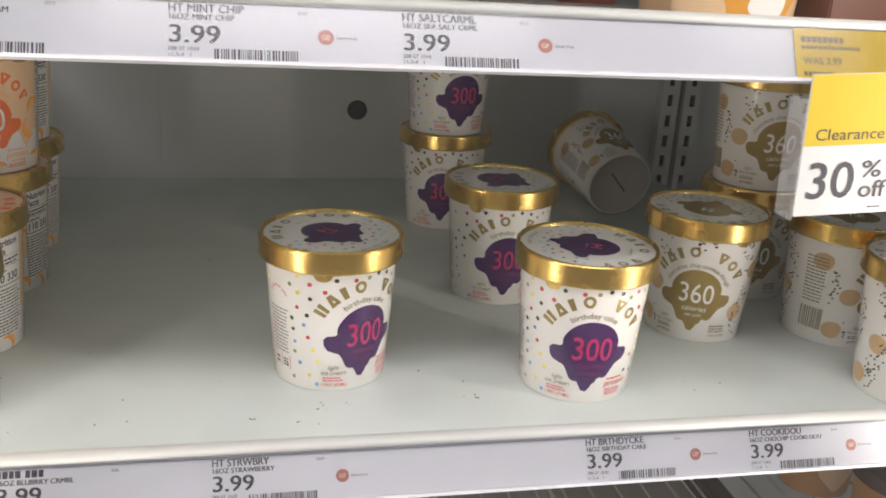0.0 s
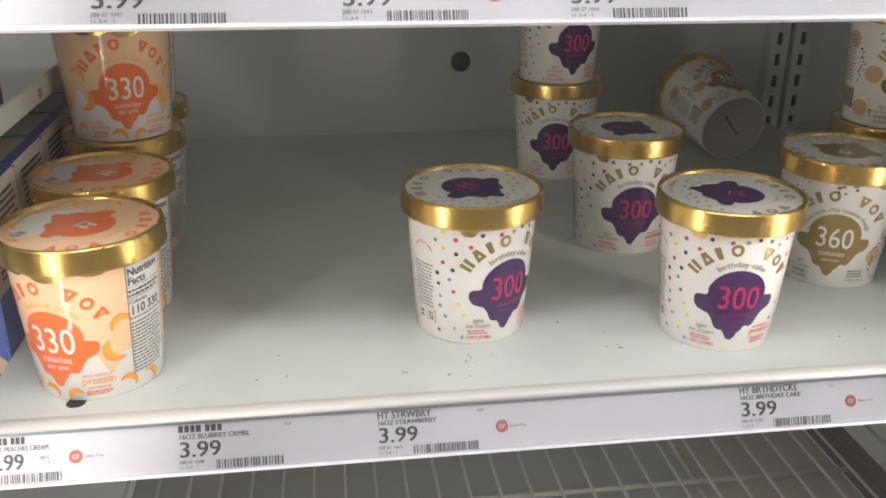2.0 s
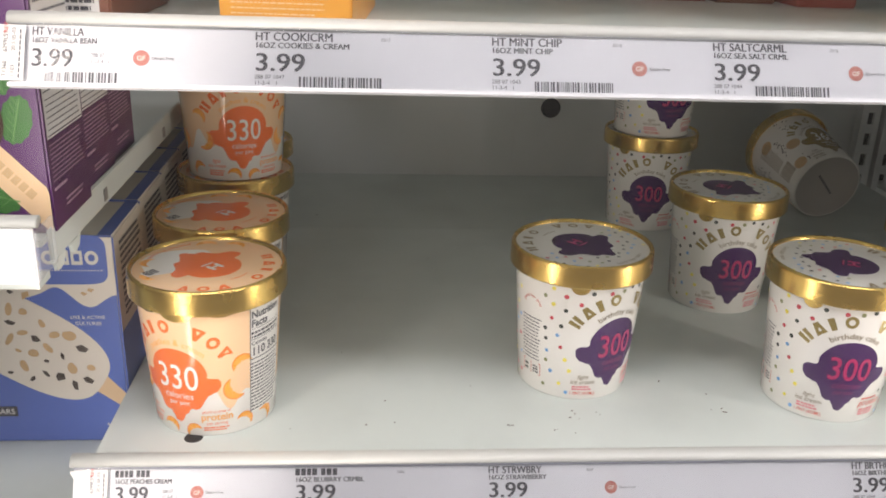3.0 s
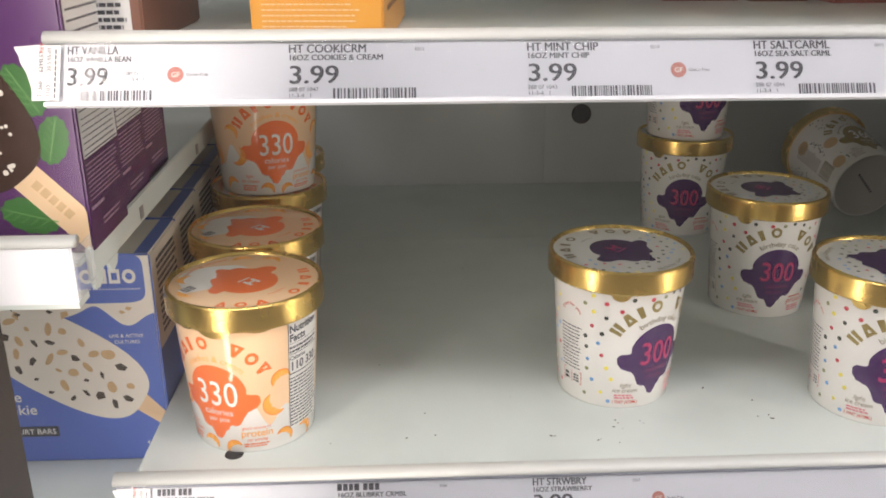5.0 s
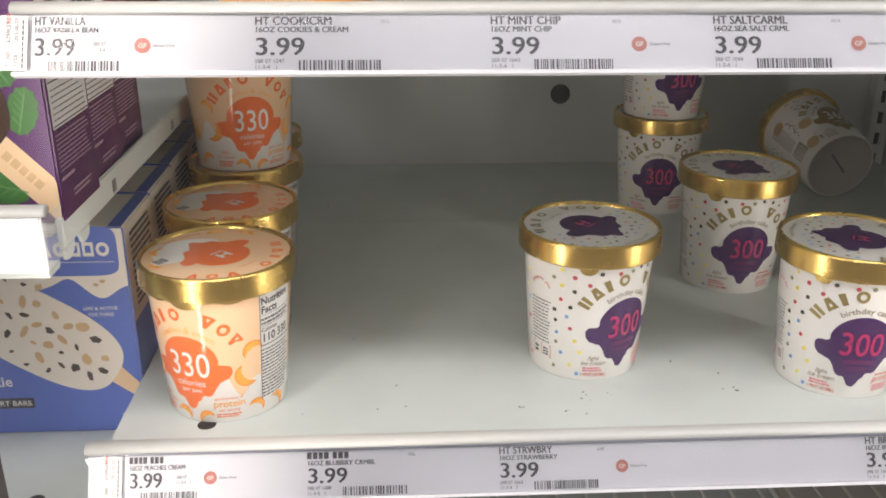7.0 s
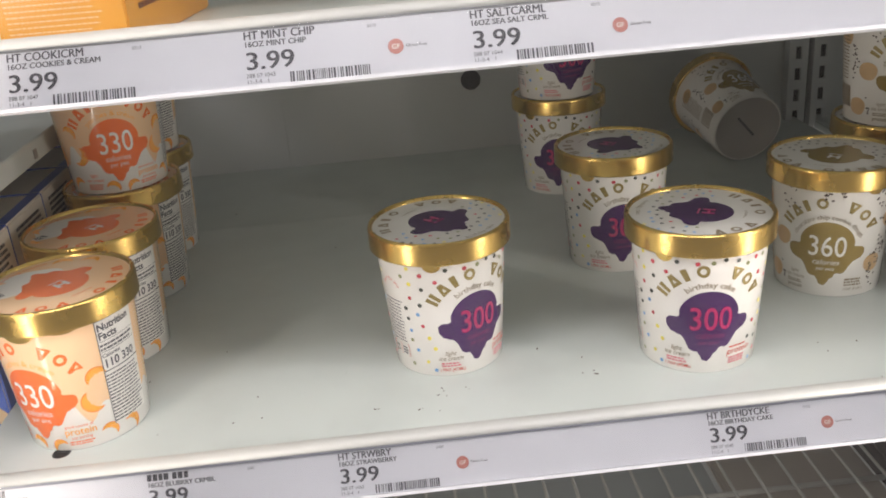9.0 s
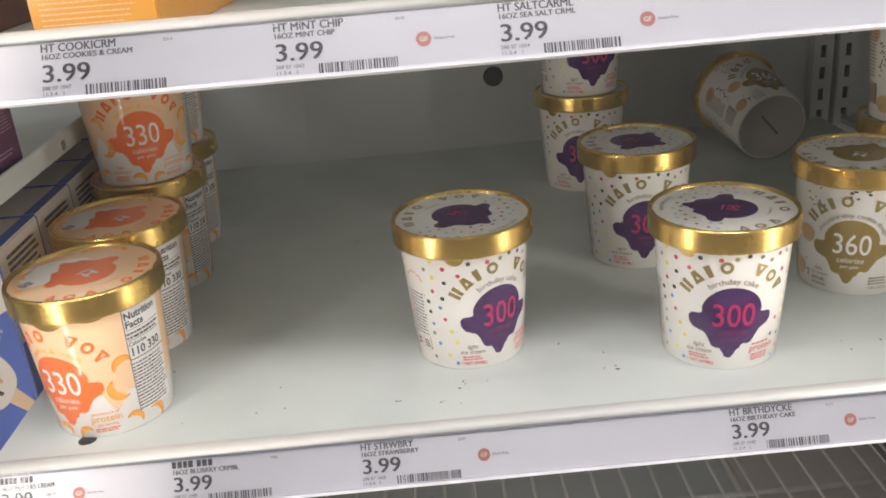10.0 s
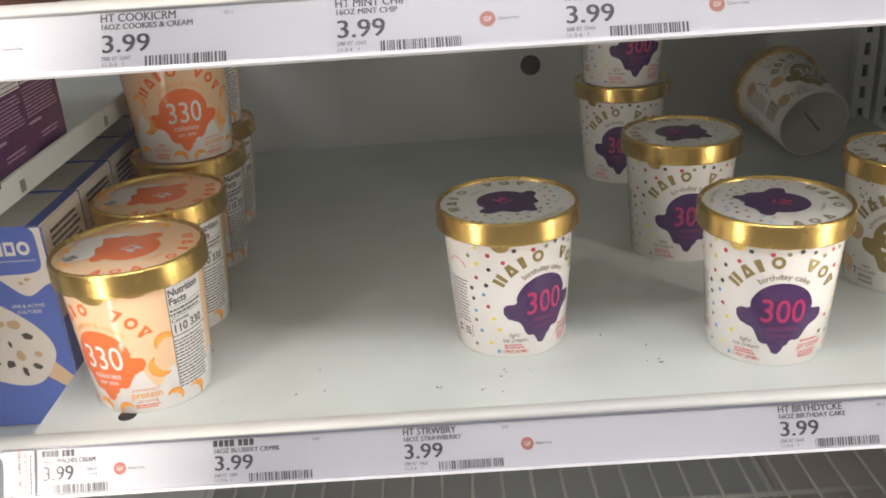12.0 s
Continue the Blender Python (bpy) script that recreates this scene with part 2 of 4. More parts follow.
def blob_art(cu, cv, outline, n=72, rings=5):
    """A filled outline: outline(angle) gives (u, v) about (cu, cv)."""
    vs, fs = [(cu, cv)], []
    for r in range(1, rings + 1):
        for k in range(n):
            u, v = outline(2 * math.pi * k / n)
            vs.append((cu + u * r / rings, cv + v * r / rings))
    for k in range(n):
        fs.append((0, 1 + k, 1 + (k + 1) % n))
    for r in range(rings - 1):
        for k in range(n):
            a, b = 1 + r * n + k, 1 + r * n + (k + 1) % n
            fs.append((a, a + n, b + n, b))
    return vs, fs


def bumps(radius, *lumps, sx=1.0, sy=1.0):
    """A circle with lumps (angle in degrees, height, width in degrees)."""
    def outline(t):
        r = 1.0
        for a, h, w in lumps:
            d = (math.degrees(t) - a + 180) % 360 - 180
            r += h * math.exp(-(d / w) ** 2)
        return radius * r * sx * math.cos(t), radius * r * sy * math.sin(t)
    return outline


def disc_art(u, v, r, n=10):
    return [(u + r * math.cos(2 * math.pi * k / n), v + r * math.sin(2 * math.pi * k / n)) for k in range(n)], [tuple(range(n))]


def turned(art, deg, u, v):
    c, s = math.cos(radians(deg)), math.sin(radians(deg))
    vs, fs = art
    return [(u + a * c - b * s, v + a * s + b * c) for a, b in vs], fs


def rule_lines(bm, rng, u0, u1, v0, v1, n, where, mi=0, thick=0.55):
    """Lines of print too small to read, as broken bars."""
    step = (v1 - v0) / n
    for k in range(n):
        v = v1 - step * (k + 1)
        u = u0
        end = u1 - rng.random() * 0.15 * (u1 - u0)
        while u < end:
            w = 0.0012 + rng.random() * 0.0030
            put(bm, *quad_art(u, min(u + w, end), v, v + step * thick), where, mi)
            u += w + 0.0006


def mark_row(widths, cap, cu, cv, radius, mid, gap, where, root, material, name="wordmark_block"):
    """Plain marks on an arc that stand for a wordmark: blocks, wedges and discs, never letters."""
    total = sum(w for w, s in widths) + gap * (len(widths) - 1)
    at = -total / 2
    for w, shape in widths:
        c = at + w / 2
        at += w + gap
        if shape == " ":
            continue
        th = radians(mid) - c / radius
        n = 16
        k, cy = 0.50, cap * 0.5
        if shape == "o":
            outer = [(w / 2 * math.cos(2 * math.pi * i / n), cap / 2 + cap / 2 * math.sin(2 * math.pi * i / n)) for i in range(n)]
        elif shape == "v":
            outer, cy, k = [(-w / 2, 0), (0, 0), (w / 2, 0), (w * 0.20, cap), (-w * 0.20, cap)], cap * 0.34, 0.28
        elif shape == "t":
            outer, cy, k = [(-w * 0.16, 0), (w * 0.16, 0), (w / 2, cap), (0, cap), (-w / 2, cap)], cap * 0.74, 0.30
        elif shape == "i":
            outer, k = [(-w / 2, 0), (w * 0.12, 0), (w * 0.12, cap), (-w / 2, cap)], 0.02
        else:
            outer = [(-w / 2, 0), (w / 2, 0), (w / 2, cap), (-w / 2, cap)]
        if shape == "h":
            pts = [(-w / 2, 0), (-w * 0.10, 0), (-w * 0.10, cap), (-w / 2, cap), (w * 0.10, 0), (w / 2, 0), (w / 2, cap), (w * 0.10, cap)]
            faces = [(0, 1, 2, 3), (4, 5, 6, 7)]
        else:
            pts = outer + [(a * k, cy + (b - cy) * k) for a, b in outer]
            m = len(outer)
            faces = [(i, (i + 1) % m, m + (i + 1) % m, m + i) for i in range(m)]
        vs = []
        for a, b in pts:
            t2 = th - a / radius
            vs.append((cu + (radius + b) * math.cos(t2), cv + (radius + b) * math.sin(t2)))
        bm = bmesh.new()
        put(bm, vs, faces, where)
        part(name, bm, material, root)


# ---- the store round the freezer ----
BACK = 0.65            # the case's rear liner
SHELF_L, SHELF_R = -0.236, 0.556
CASE_L, CASE_R = -1.15, 1.45
tagged(finish("floor", boxed(-5, 5, -3.6, 0.9, -0.1, 0.0), M_FLOOR), "pale grey vinyl aisle floor of the store", "floor", kind="structure")
tagged(finish("ceiling", boxed(-5, 5, -3.6, 0.9, 3.0, 3.1), M_ROOM), "plain pale store ceiling over the aisle", "ceiling", kind="structure")
tagged(finish("wall_south", boxed(-5, 5, -3.7, -3.6, 0, 3.0), M_ROOM), "plain pale wall across the aisle", "wall", kind="structure")
tagged(finish("wall_west", boxed(-5.1, -5, -3.7, 0.9, 0, 3.0), M_ROOM), "plain pale wall closing the aisle", "wall", kind="structure")
tagged(finish("wall_east", boxed(5, 5.1, -3.7, 0.9, 0, 3.0), M_ROOM), "plain pale wall closing the aisle", "wall", kind="structure")
tagged(finish("wall_north", boxed(-5, 5, 0.75, 0.9, 0, 3.0), M_ROOM), "plain pale wall behind the freezer case", "wall", kind="structure")


def liner():
    """Rear liner in three pressed sheets, with a shallow seam between."""
    root = thing("case_liner", "white enamelled rear liner of the freezer case", "freezer liner", kind="structure")
    for x0, x1, dy in ((CASE_L, -0.086, 0.0), (-0.086, 0.103, 0.0015), (0.103, CASE_R, 0.0)):
        part("liner_sheet", boxed(x0, x1, BACK + dy, BACK + 0.02, 0.35, 2.05), M_WALL, root)
    part("liner_backing", boxed(CASE_L, CASE_R, BACK + 0.021, BACK + 0.06, 0.3, 2.05), M_WALL, root)
    bm = bmesh.new()
    lathe(bm, [(0.0, 0.0035), (0.009, 0.0035), (0.0118, 0.0025), (0.0122, 0.0)], 32)
    p = part("hole_plug", bm, M_BLACK, root, "round black rubber plug", True)
    p.matrix_local = pose(0.147, BACK + 0.0000, 1.0865, 90, 0, 0)
    return root


liner()
case = thing("freezer_case", "white upright freezer case with side, top and bottom panels", "freezer case", kind="structure")
part("side_panel", boxed(CASE_L - 0.06, CASE_L, -0.12, BACK + 0.06, 0.1, 2.1), M_WALL, case)
part("side_panel", boxed(CASE_R, CASE_R + 0.06, -0.12, BACK + 0.06, 0.1, 2.1), M_WALL, case)
part("top_panel", boxed(CASE_L - 0.06, CASE_R + 0.06, -0.12, BACK + 0.06, 2.1, 2.2), M_WALL, case)
part("base_pan", boxed(CASE_L - 0.06, CASE_R + 0.06, -0.12, BACK + 0.06, 0.0, 0.3), M_DARKPAN, case)


def upright(x):
    """A slotted shelf standard against the liner: two flanges, each with a row of slots cut through."""
    root = thing("shelf_standard", "white slotted metal shelf standard against the case liner", "shelf standard", group="shelf standards")
    for x0 in (x - 0.0155, x + 0.0155):
        bm = bmesh.new()
        w, sw, sh, pitch, y0, y1 = 0.024, 0.0075, 0.0155, 0.0266, BACK - 0.016, BACK - 0.013
        z, top = 0.985, 2.04
        cells = []
        while z + pitch < top:
            cells.append((z, z + pitch - sh, False))
            cells.append((z + pitch - sh, z + pitch, True))
            z += pitch
        for za, zb, slot in cells:
            for xa, xb in (((x0 - w / 2, x0 - sw / 2), (x0 + sw / 2, x0 + w / 2)) if slot else ((x0 - w / 2, x0 + w / 2),)):
                box(bm, xa, xb, y0, y1, za, zb)
        box(bm, x0 - w / 2, x0 - w / 2 + 0.002, y1, BACK - 0.001, 0.985, 2.04)
        box(bm, x0 + w / 2 - 0.002, x0 + w / 2, y1, BACK - 0.001, 0.985, 2.04)
        part("flange", bm, M_WALL, root)
    # black sheet stands in for the shade behind the slots
    part("slot_shadow_strip", boxed(x - 0.026, x + 0.026, BACK - 0.0035, BACK - 0.001, 0.985, 2.04), M_BLACK, root, "black strip painted as the shade behind the slots")
    return root


upright(0.566)
upright(-0.262)


def mullion(x0, x1, name_label):
    root = thing("door_mullion", name_label, "door mullion", group="door mullions")
    part("post", boxed(x0, x1, -0.165, -0.122, 0.1, 2.1, 0.003), M_POST2, root)
    part("gasket", boxed(x1 - 0.010, x1 + 0.003, -0.168, -0.120, 0.1, 2.1, 0.004), M_POST, root, "dark brown rubber door gasket")
    part("gasket", boxed(x0 - 0.003, x0 + 0.010, -0.168, -0.120, 0.1, 2.1, 0.004), M_POST, root, "dark brown rubber door gasket")
    return root


mullion(-0.300, -0.222, "grey metal door mullion with dark rubber gaskets")
mullion(0.548, 0.626, "grey metal door mullion with dark rubber gaskets")


def glass_door(x0, x1):
    """The closed door: one large pane in a slim dark frame in front of the mullions."""
    root = thing("glass_door", "closed clear glass freezer door in a slim dark frame", "freezer door")
    pane = part("pane", boxed(x0 + 0.012, x1 - 0.012, -0.1905, -0.1885, 0.17, 2.04), M_GLASS, root, "large clear glass pane")
    pane.visible_shadow = False
    for a, b in ((x0, x0 + 0.014), (x1 - 0.014, x1)):
        part("stile", boxed(a - 0.02, b, -0.200, -0.1695, 0.12, 2.09, 0.003), M_POST, root, "dark door stile")
    part("bottom_rail", boxed(x0 + 0.015, x1 - 0.015, -0.200, -0.1695, 0.12, 0.175, 0.003), M_POST, root)
    part("top_rail", boxed(x0 + 0.015, x1 - 0.015, -0.200, -0.1695, 2.035, 2.09, 0.003), M_POST, root)
    return root


glass_door(-0.262, 0.588)


# ---- shelves ----
LEAN = radians(28)
UP = Vector((0, math.sin(LEAN), math.cos(LEAN)))
OUT = Vector((0, -math.cos(LEAN), math.sin(LEAN)))


def on_rail(y, z, off=0.0):
    """Turns (x, height along the leaning label face) into a place; the price line stands at (y, z)."""
    base = Vector((0, y, z))
    def where(u, v):
        p = base + UP * v + OUT * off
        return (u, p.y, p.z)
    return where


def price_shelf(x0, x1, ry, rz, zs, depth, label):
    """A shelf with a leaning price rail along its front edge; zs is its surface."""
    root = thing("shelf", label, "shelf", group="freezer shelves")
    top = Vector((0, ry, rz)) + UP * 0.0193
    bm = bmesh.new()
    # tray: surface, rear and underside ribs
    box(bm, x0, x1, top.y + 0.009, depth, zs - 0.004, zs, 0.001)
    part("tray", bm, M_SHELF, root)
    part("side_flange", boxed(x0, x0 + 0.003, top.y + 0.015, depth - 0.01, zs - 0.013, zs - 0.0045), M_SHELF, root)
    part("side_flange", boxed(x1 - 0.003, x1, top.y + 0.015, depth - 0.01, zs - 0.013, zs - 0.0045), M_SHELF, root)
    part("front_flange", boxed(x0 + 0.004, x1 - 0.004, top.y + 0.010, top.y + 0.013, zs - 0.011, zs - 0.0045), M_SHELF, root)
    # price rail
    gap = 0.0020 if zs < 1.1 else 0.0007
    low = Vector((0, ry, rz)) + UP * -0.0103
    def off(p, a, b):
        q = p + OUT * a + UP * b
        return (q.y, q.z)
    bm = bmesh.new()
    sweep_x(bm, [off(low, 0.0, -0.0004), off(top, 0.0, 0), off(top, -0.0022, 0), off(low, -0.0022, -0.0004)], x0 - 0.001, x1)
    part("label_channel", bm, M_RAIL, root, "white plastic label channel")
    bm = bmesh.new()
    a, b, c, d = off(low, 0.0021, 0.0014), off(top, 0.0021, -0.0004), x0 + 0.002, x1 - 0.002
    bm.faces.new([bm.verts.new(p) for p in ((c, *a), (d, *a), (d, *b), (c, *b))])
    part("label_cover", bm, M_FILM, root, "clear glossy plastic label cover")
    bm = bmesh.new()
    sweep_x(bm, [off(low, 0.0022, -0.0006), off(low, 0.0022, 0.0012), off(low, 0.0003, 0.0016), off(low, 0.0003, -0.0006)], x0 - 0.001, x1)
    part("lower_lip", bm, M_RAIL, root)
    # proud grey bar; its colour stands for the shade in the gap below the bead
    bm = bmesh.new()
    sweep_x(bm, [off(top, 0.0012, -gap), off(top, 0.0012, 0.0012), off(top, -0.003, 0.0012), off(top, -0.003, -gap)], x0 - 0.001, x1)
    part("groove_shade_strip", bm, M_GREYLINE, root, "grey strip coloured as the groove's shade under the bead")
    # rounded aluminium bead above the labels
    c = top + UP * 0.0030 + OUT * -0.0022
    sec = []
    for k in range(20):
        a = 2 * math.pi * k / 20
        sec.append((c.y + 0.0052 * math.cos(a), c.z + 0.0036 * math.sin(a)))
    bm = bmesh.new()
    sweep_x(bm, sec, x0 - 0.003, x1)
    part("front_bead", bm, M_ALU, root, "rounded brushed aluminium bead", True)
    bm = bmesh.new()
    sweep_x(bm, [(c.y + 0.0040, c.z + 0.001), (c.y + 0.0054, c.z + 0.001), (top.y + 0.014, zs - 0.001), (top.y + 0.011, zs - 0.001)], x0, x1)
    part("rail_web", bm, M_SHELF, root)
    return root


MAIN = (0.0, 0.995, 1.0)
HIGH = (-0.012, 1.2427, 1.2477)
price_shelf(SHELF_L, SHELF_R, *MAIN, 0.648, "white enamelled freezer shelf with a leaning price rail")
price_shelf(SHELF_L + 0.004, SHELF_R, *HIGH, 0.648, "upper white enamelled freezer shelf with a price rail")
price_shelf(SHELF_L + 0.004, SHELF_R, -0.012, 1.502, 1.507, 0.648, "white enamelled freezer shelf above the cartons")
# unseen shelves added past the right mullion to keep aisle light off the corner
for level in (MAIN, HIGH, (-0.012, 1.502, 1.507)):
    price_shelf(0.5765, CASE_R - 0.01, *level, 0.648, "unseen added shelf that blocks light from the further bay")


# ---- price labels ----
def bars(rng, x0, x1, v0, v1):
    vs, fs = [], []
    x = x0
    while x < x1:
        w = rng.choice((0.00028, 0.0005, 0.0007, 0.00095))
        b = len(vs)
        vs += [(x, v0), (x + w, v0), (x + w, v1), (x, v1)]
        fs.append((b, b + 1, b + 2, b + 3))
        x += w + rng.choice((0.0004, 0.0006, 0.0010))
    return vs, fs


def price_label(rail, x, line1, line2, code, digits, gf=None, sq=1.0, brand_bar=False):
    rng = random.Random(round(x * 1e4))
    y, z, zs = rail
    dv = 0.0018 if zs < 1.1 else 0.0008
    root = thing("price_label", "printed white shelf price label, " + line2.lower(), "price label", pose(0, 0, 0), group="price labels")
    w = on_rail(y, z, 0.00018)
    bm = bmesh.new()
    if brand_bar:
        at = x
        for n in (0.0032, 0.0032, 0.0028, 0.0034, 0.0015, 0.0030, 0.0034, 0.0030):
            if n > 0.002:
                put(bm, *quad_art(at, at + n * 0.82 * sq, 0.0146 - dv, 0.0184 - dv), w)
            at += n * sq * 1.05
    else:
        strong(bm, line1, 0.0042, x, 0.0145 - dv, lambda o: on_rail(y, z, o), 0.00018, 0.00013, 0.90 * sq)
    strong(bm, line2, 0.0028, x, 0.0109 - dv, lambda o: on_rail(y, z, o), 0.00018, 0.000105, 1.0 * sq)
    part("product_line", bm, M_INK, root)
    bm = bmesh.new()
    strong(bm, "3.99", 0.0089, x, -0.0009, lambda o: on_rail(y, z, o), 0.00018, 0.00026, 1.12 * sq)
    part("price", bm, M_INK, root, "bold black price")
    bm = bmesh.new()
    du, dd = (0.0, 0.0) if sq == 1 else (0.0265, 0.0085)
    put(bm, *text_art(digits, 0.0020, x + du, -0.0047 + dd, squeeze=sq), w)
    put(bm, *text_art("11-3-4   1", 0.0020, x + du, -0.0076 + dd, squeeze=sq), w)
    put(bm, *text_art(code, 0.0016, x + 0.0585 * sq, 0.0152 - dv), w)
    part("stock_code", bm, M_INK2, root)
    bm = bmesh.new()
    put(bm, *bars(rng, x + (0.0205 if sq == 1 else 0.0066), x + (0.0580 if sq == 1 else 0.0380), -0.0083, -0.0034), w)
    part("barcode", bm, M_INK, root)
    if gf is not None:
        bm = bmesh.new()
        put(bm, *disc_art(gf, 0.0039, 0.0037, 28), w)
        part("sticker", bm, M_GF, root, "round coral gluten free mark")
        bm = bmesh.new()
        put(bm, *text_art("GF", 0.0024, gf, 0.0027, "centre", bold=0.02), on_rail(y, z, 0.00030))
        part("sticker_letters", bm, M_BOXCREAM, root)
        bm = bmesh.new()
        put(bm, *text_art("Gluten Free", 0.0015, gf + 0.0048, 0.0032), w)
        part("sticker_caption", bm, M_INK, root)
    return root


price_label(HIGH, -0.2240, "HT VANILLA", "16OZ VANILLA BEAN", "", "288 07", -0.1749, 0.80)
price_label(HIGH, -0.1235, "HT COOKICRM", "16OZ COOKIES & CREAM", "0313", "288 07 1047")
price_label(HIGH, -0.0129, "HT MINT CHIP", "16OZ MINT CHIP", "0310", "288 07 1043", 0.0583)
price_label(HIGH, 0.0945, "HT SALTCARML", "16OZ SEA SALT CRML", "0315", "288 07 1044", 0.1657)
price_label(MAIN, -0.2140, "", "16OZ PEACHES CREAM", "", "288 07", -0.1680, 0.80, brand_bar=True)
price_label(MAIN, -0.1125, "", "16OZ BLUBRRY CRMBL", "3586", "288 07 1688", brand_bar=True)
price_label(MAIN, -0.0005, "HT STRWBRY", "16OZ STRAWBERRY", "0307", "288 07 1663", 0.0725)
price_label(MAIN, 0.2205, "HT BRTHDYCKE", "16OZ BIRTHDAY CAKE", "0312", "288 07 1040", 0.2925)
price_label(MAIN, 0.3300, "HT COOKIDOU", "16OZ CHOCHIP COOKI DOU", "0314", "288 07 1066", 0.4020)


def end_sticker(rail, x):
    """A torn strip of printed paper tucked behind the rail's end."""
    root = thing("rail_sticker", "torn white printed paper strip at the rail end", "paper strip")
    y, z, _ = rail
    edge = [(0.0085, -0.0085), (0.0085, 0.0172), (-0.0020, 0.0176), (-0.0125, 0.0168), (-0.0118, 0.0150), (-0.0102, 0.0125), (-0.0094, 0.0092), (-0.0066, 0.0048), (-0.0052, 0.0010), (-0.0038, -0.0032), (-0.0036, -0.0086)]
    bm = bmesh.new()
    put(bm, [(x + u, v) for u, v in edge], [tuple(range(len(edge)))], on_rail(y, z, 0.0026))
    part("paper", bm, M_PAPER, root)
    bm = bmesh.new()
    w = on_rail(y, z, 0.0029)
    for text, cap, du, v, ink in (("6299LSY", 0.0021, -0.0030, 0.0045, 0), ("REV", 0.0021, -0.0030, 0.0135, 1), ("20.5 05-03", 0.0019, 0.0005, 0.0050, 0), ("T1360", 0.0021, -0.0030, -0.0070, 0), ("1103", 0.0021, 0.0005, -0.0070, 0)):
        put(bm, *turned(text_art(text, cap), 90, x + du + 0.0040, v), w, ink)
    for k in range(9):
        put(bm, *quad_art(x + 0.0062, x + 0.0069, -0.0075 + 0.0026 * k, -0.0055 + 0.0026 * k), w)
    part("small_print", bm, [M_INK2, M_RED], root)
    return root


end_sticker(HIGH, -0.2345)
end_sticker(MAIN, -0.2260)


# ---- clearance sign ----
def clearance():
    y, z, _ = HIGH
    tag = thing("clearance_tag", "yellow printed clearance tag slid over the price rail", "price tag")
    bm = bmesh.new()
    put(bm, *quad_art(0.302, 0.402, -0.0102, 0.0205, 4, 1), on_rail(y, z, 0.0009))
    part("card", bm, M_YELLOW, tag)
    bm = bmesh.new()
    w = on_rail(y, z, 0.0013)
    for k in range(8):
        put(bm, *quad_art(0.306 + 0.0032 * k, 0.3084 + 0.0032 * k, 0.0108, 0.0142), w)
    for k in range(14):
        put(bm, *quad_art(0.306 + 0.0025 * k, 0.3078 + 0.0025 * k, 0.0072, 0.0092), w)
    put(bm, *text_art("WAS 3.99", 0.0040, 0.306, -0.0010, bold=0.02), w)
    for k in range(7):
        put(bm, *quad_art(0.306 + 0.0025 * k, 0.3078 + 0.0025 * k, -0.0072, -0.0050), w)
    part("print", bm, M_BROWNINK, tag)
    root = thing("clearance_sign", "hanging yellow and white clearance sign in a clear sleeve", "sale sign", pose(0.340, -0.022, 1.2015, 0, -3.0, 0))
    part("card", boxed(-0.031, 0.031, -0.0006, 0.0006, -0.0385, 0.0385, 0.0002), M_PAPER, root)
    bm = bmesh.new()
    at = lambda o: (lambda u, v: (u, -o, v))
    put(bm, *quad_art(-0.0308, 0.0308, 0.0005, 0.0383, 1, 1), at(0.00075))
    part("yellow_panel", bm, M_YELLOW, root)
    bm = bmesh.new()
    put(bm, *text_art("Clearance", 0.0064, -0.0250, 0.0035, bold=0.0, squeeze=1.16), at(0.00090))
    put(bm, *text_art("30", 0.0210, -0.0270, -0.0286, bold=0.006, squeeze=1.04), at(0.00090))
    put(bm, *text_art("%", 0.0098, 0.0058, -0.0178, bold=0.006, squeeze=1.40), at(0.00090))
    put(bm, *text_art("off", 0.0098, 0.0058, -0.0290, bold=0.006, squeeze=1.15), at(0.00090))
    put(bm, *quad_art(0.013, 0.021, -0.0352, -0.0345), at(0.00090))
    put(bm, *disc_art(0.026, 0.030, 0.0035, 20), at(0.00090))
    part("lettering", bm, M_INK, root)
    part("sleeve_edge", boxed(-0.0345, -0.0332, -0.0032, 0.012, -0.0395, 0.026), M_CLEAR, root, "clear plastic hanger")


clearance()


# ---- tubs ----
R_LID, R_TOP, R_BASE, H_TUB, H_BAND = 0.0491, 0.0452, 0.0385, 0.1027, 0.0156
R_MID = 0.0422


def skin(off):
    """Wraps (arc, height) round a tub; arc 0 faces the tub's front."""
    def where(u, v):
        r = R_BASE + (R_TOP - R_BASE) * v / (H_TUB - 0.008) + off
        a = -math.pi / 2 + u / R_MID
        return (r * math.cos(a), r * math.sin(a), v)
    return where


def top_skin(off, turn):
    c, s = math.cos(radians(turn)), math.sin(radians(turn))
    return lambda u, v: (u * c - v * s, u * s + v * c, H_TUB - 0.0024 + off)


WORD = [(0.0060, "h"), (0.0072, "v"), (0.0054, "i"), (0.0070, "o"), (0.0066, " "), (0.0066, "t"), (0.0068, "o"), (0.0056, "t")]


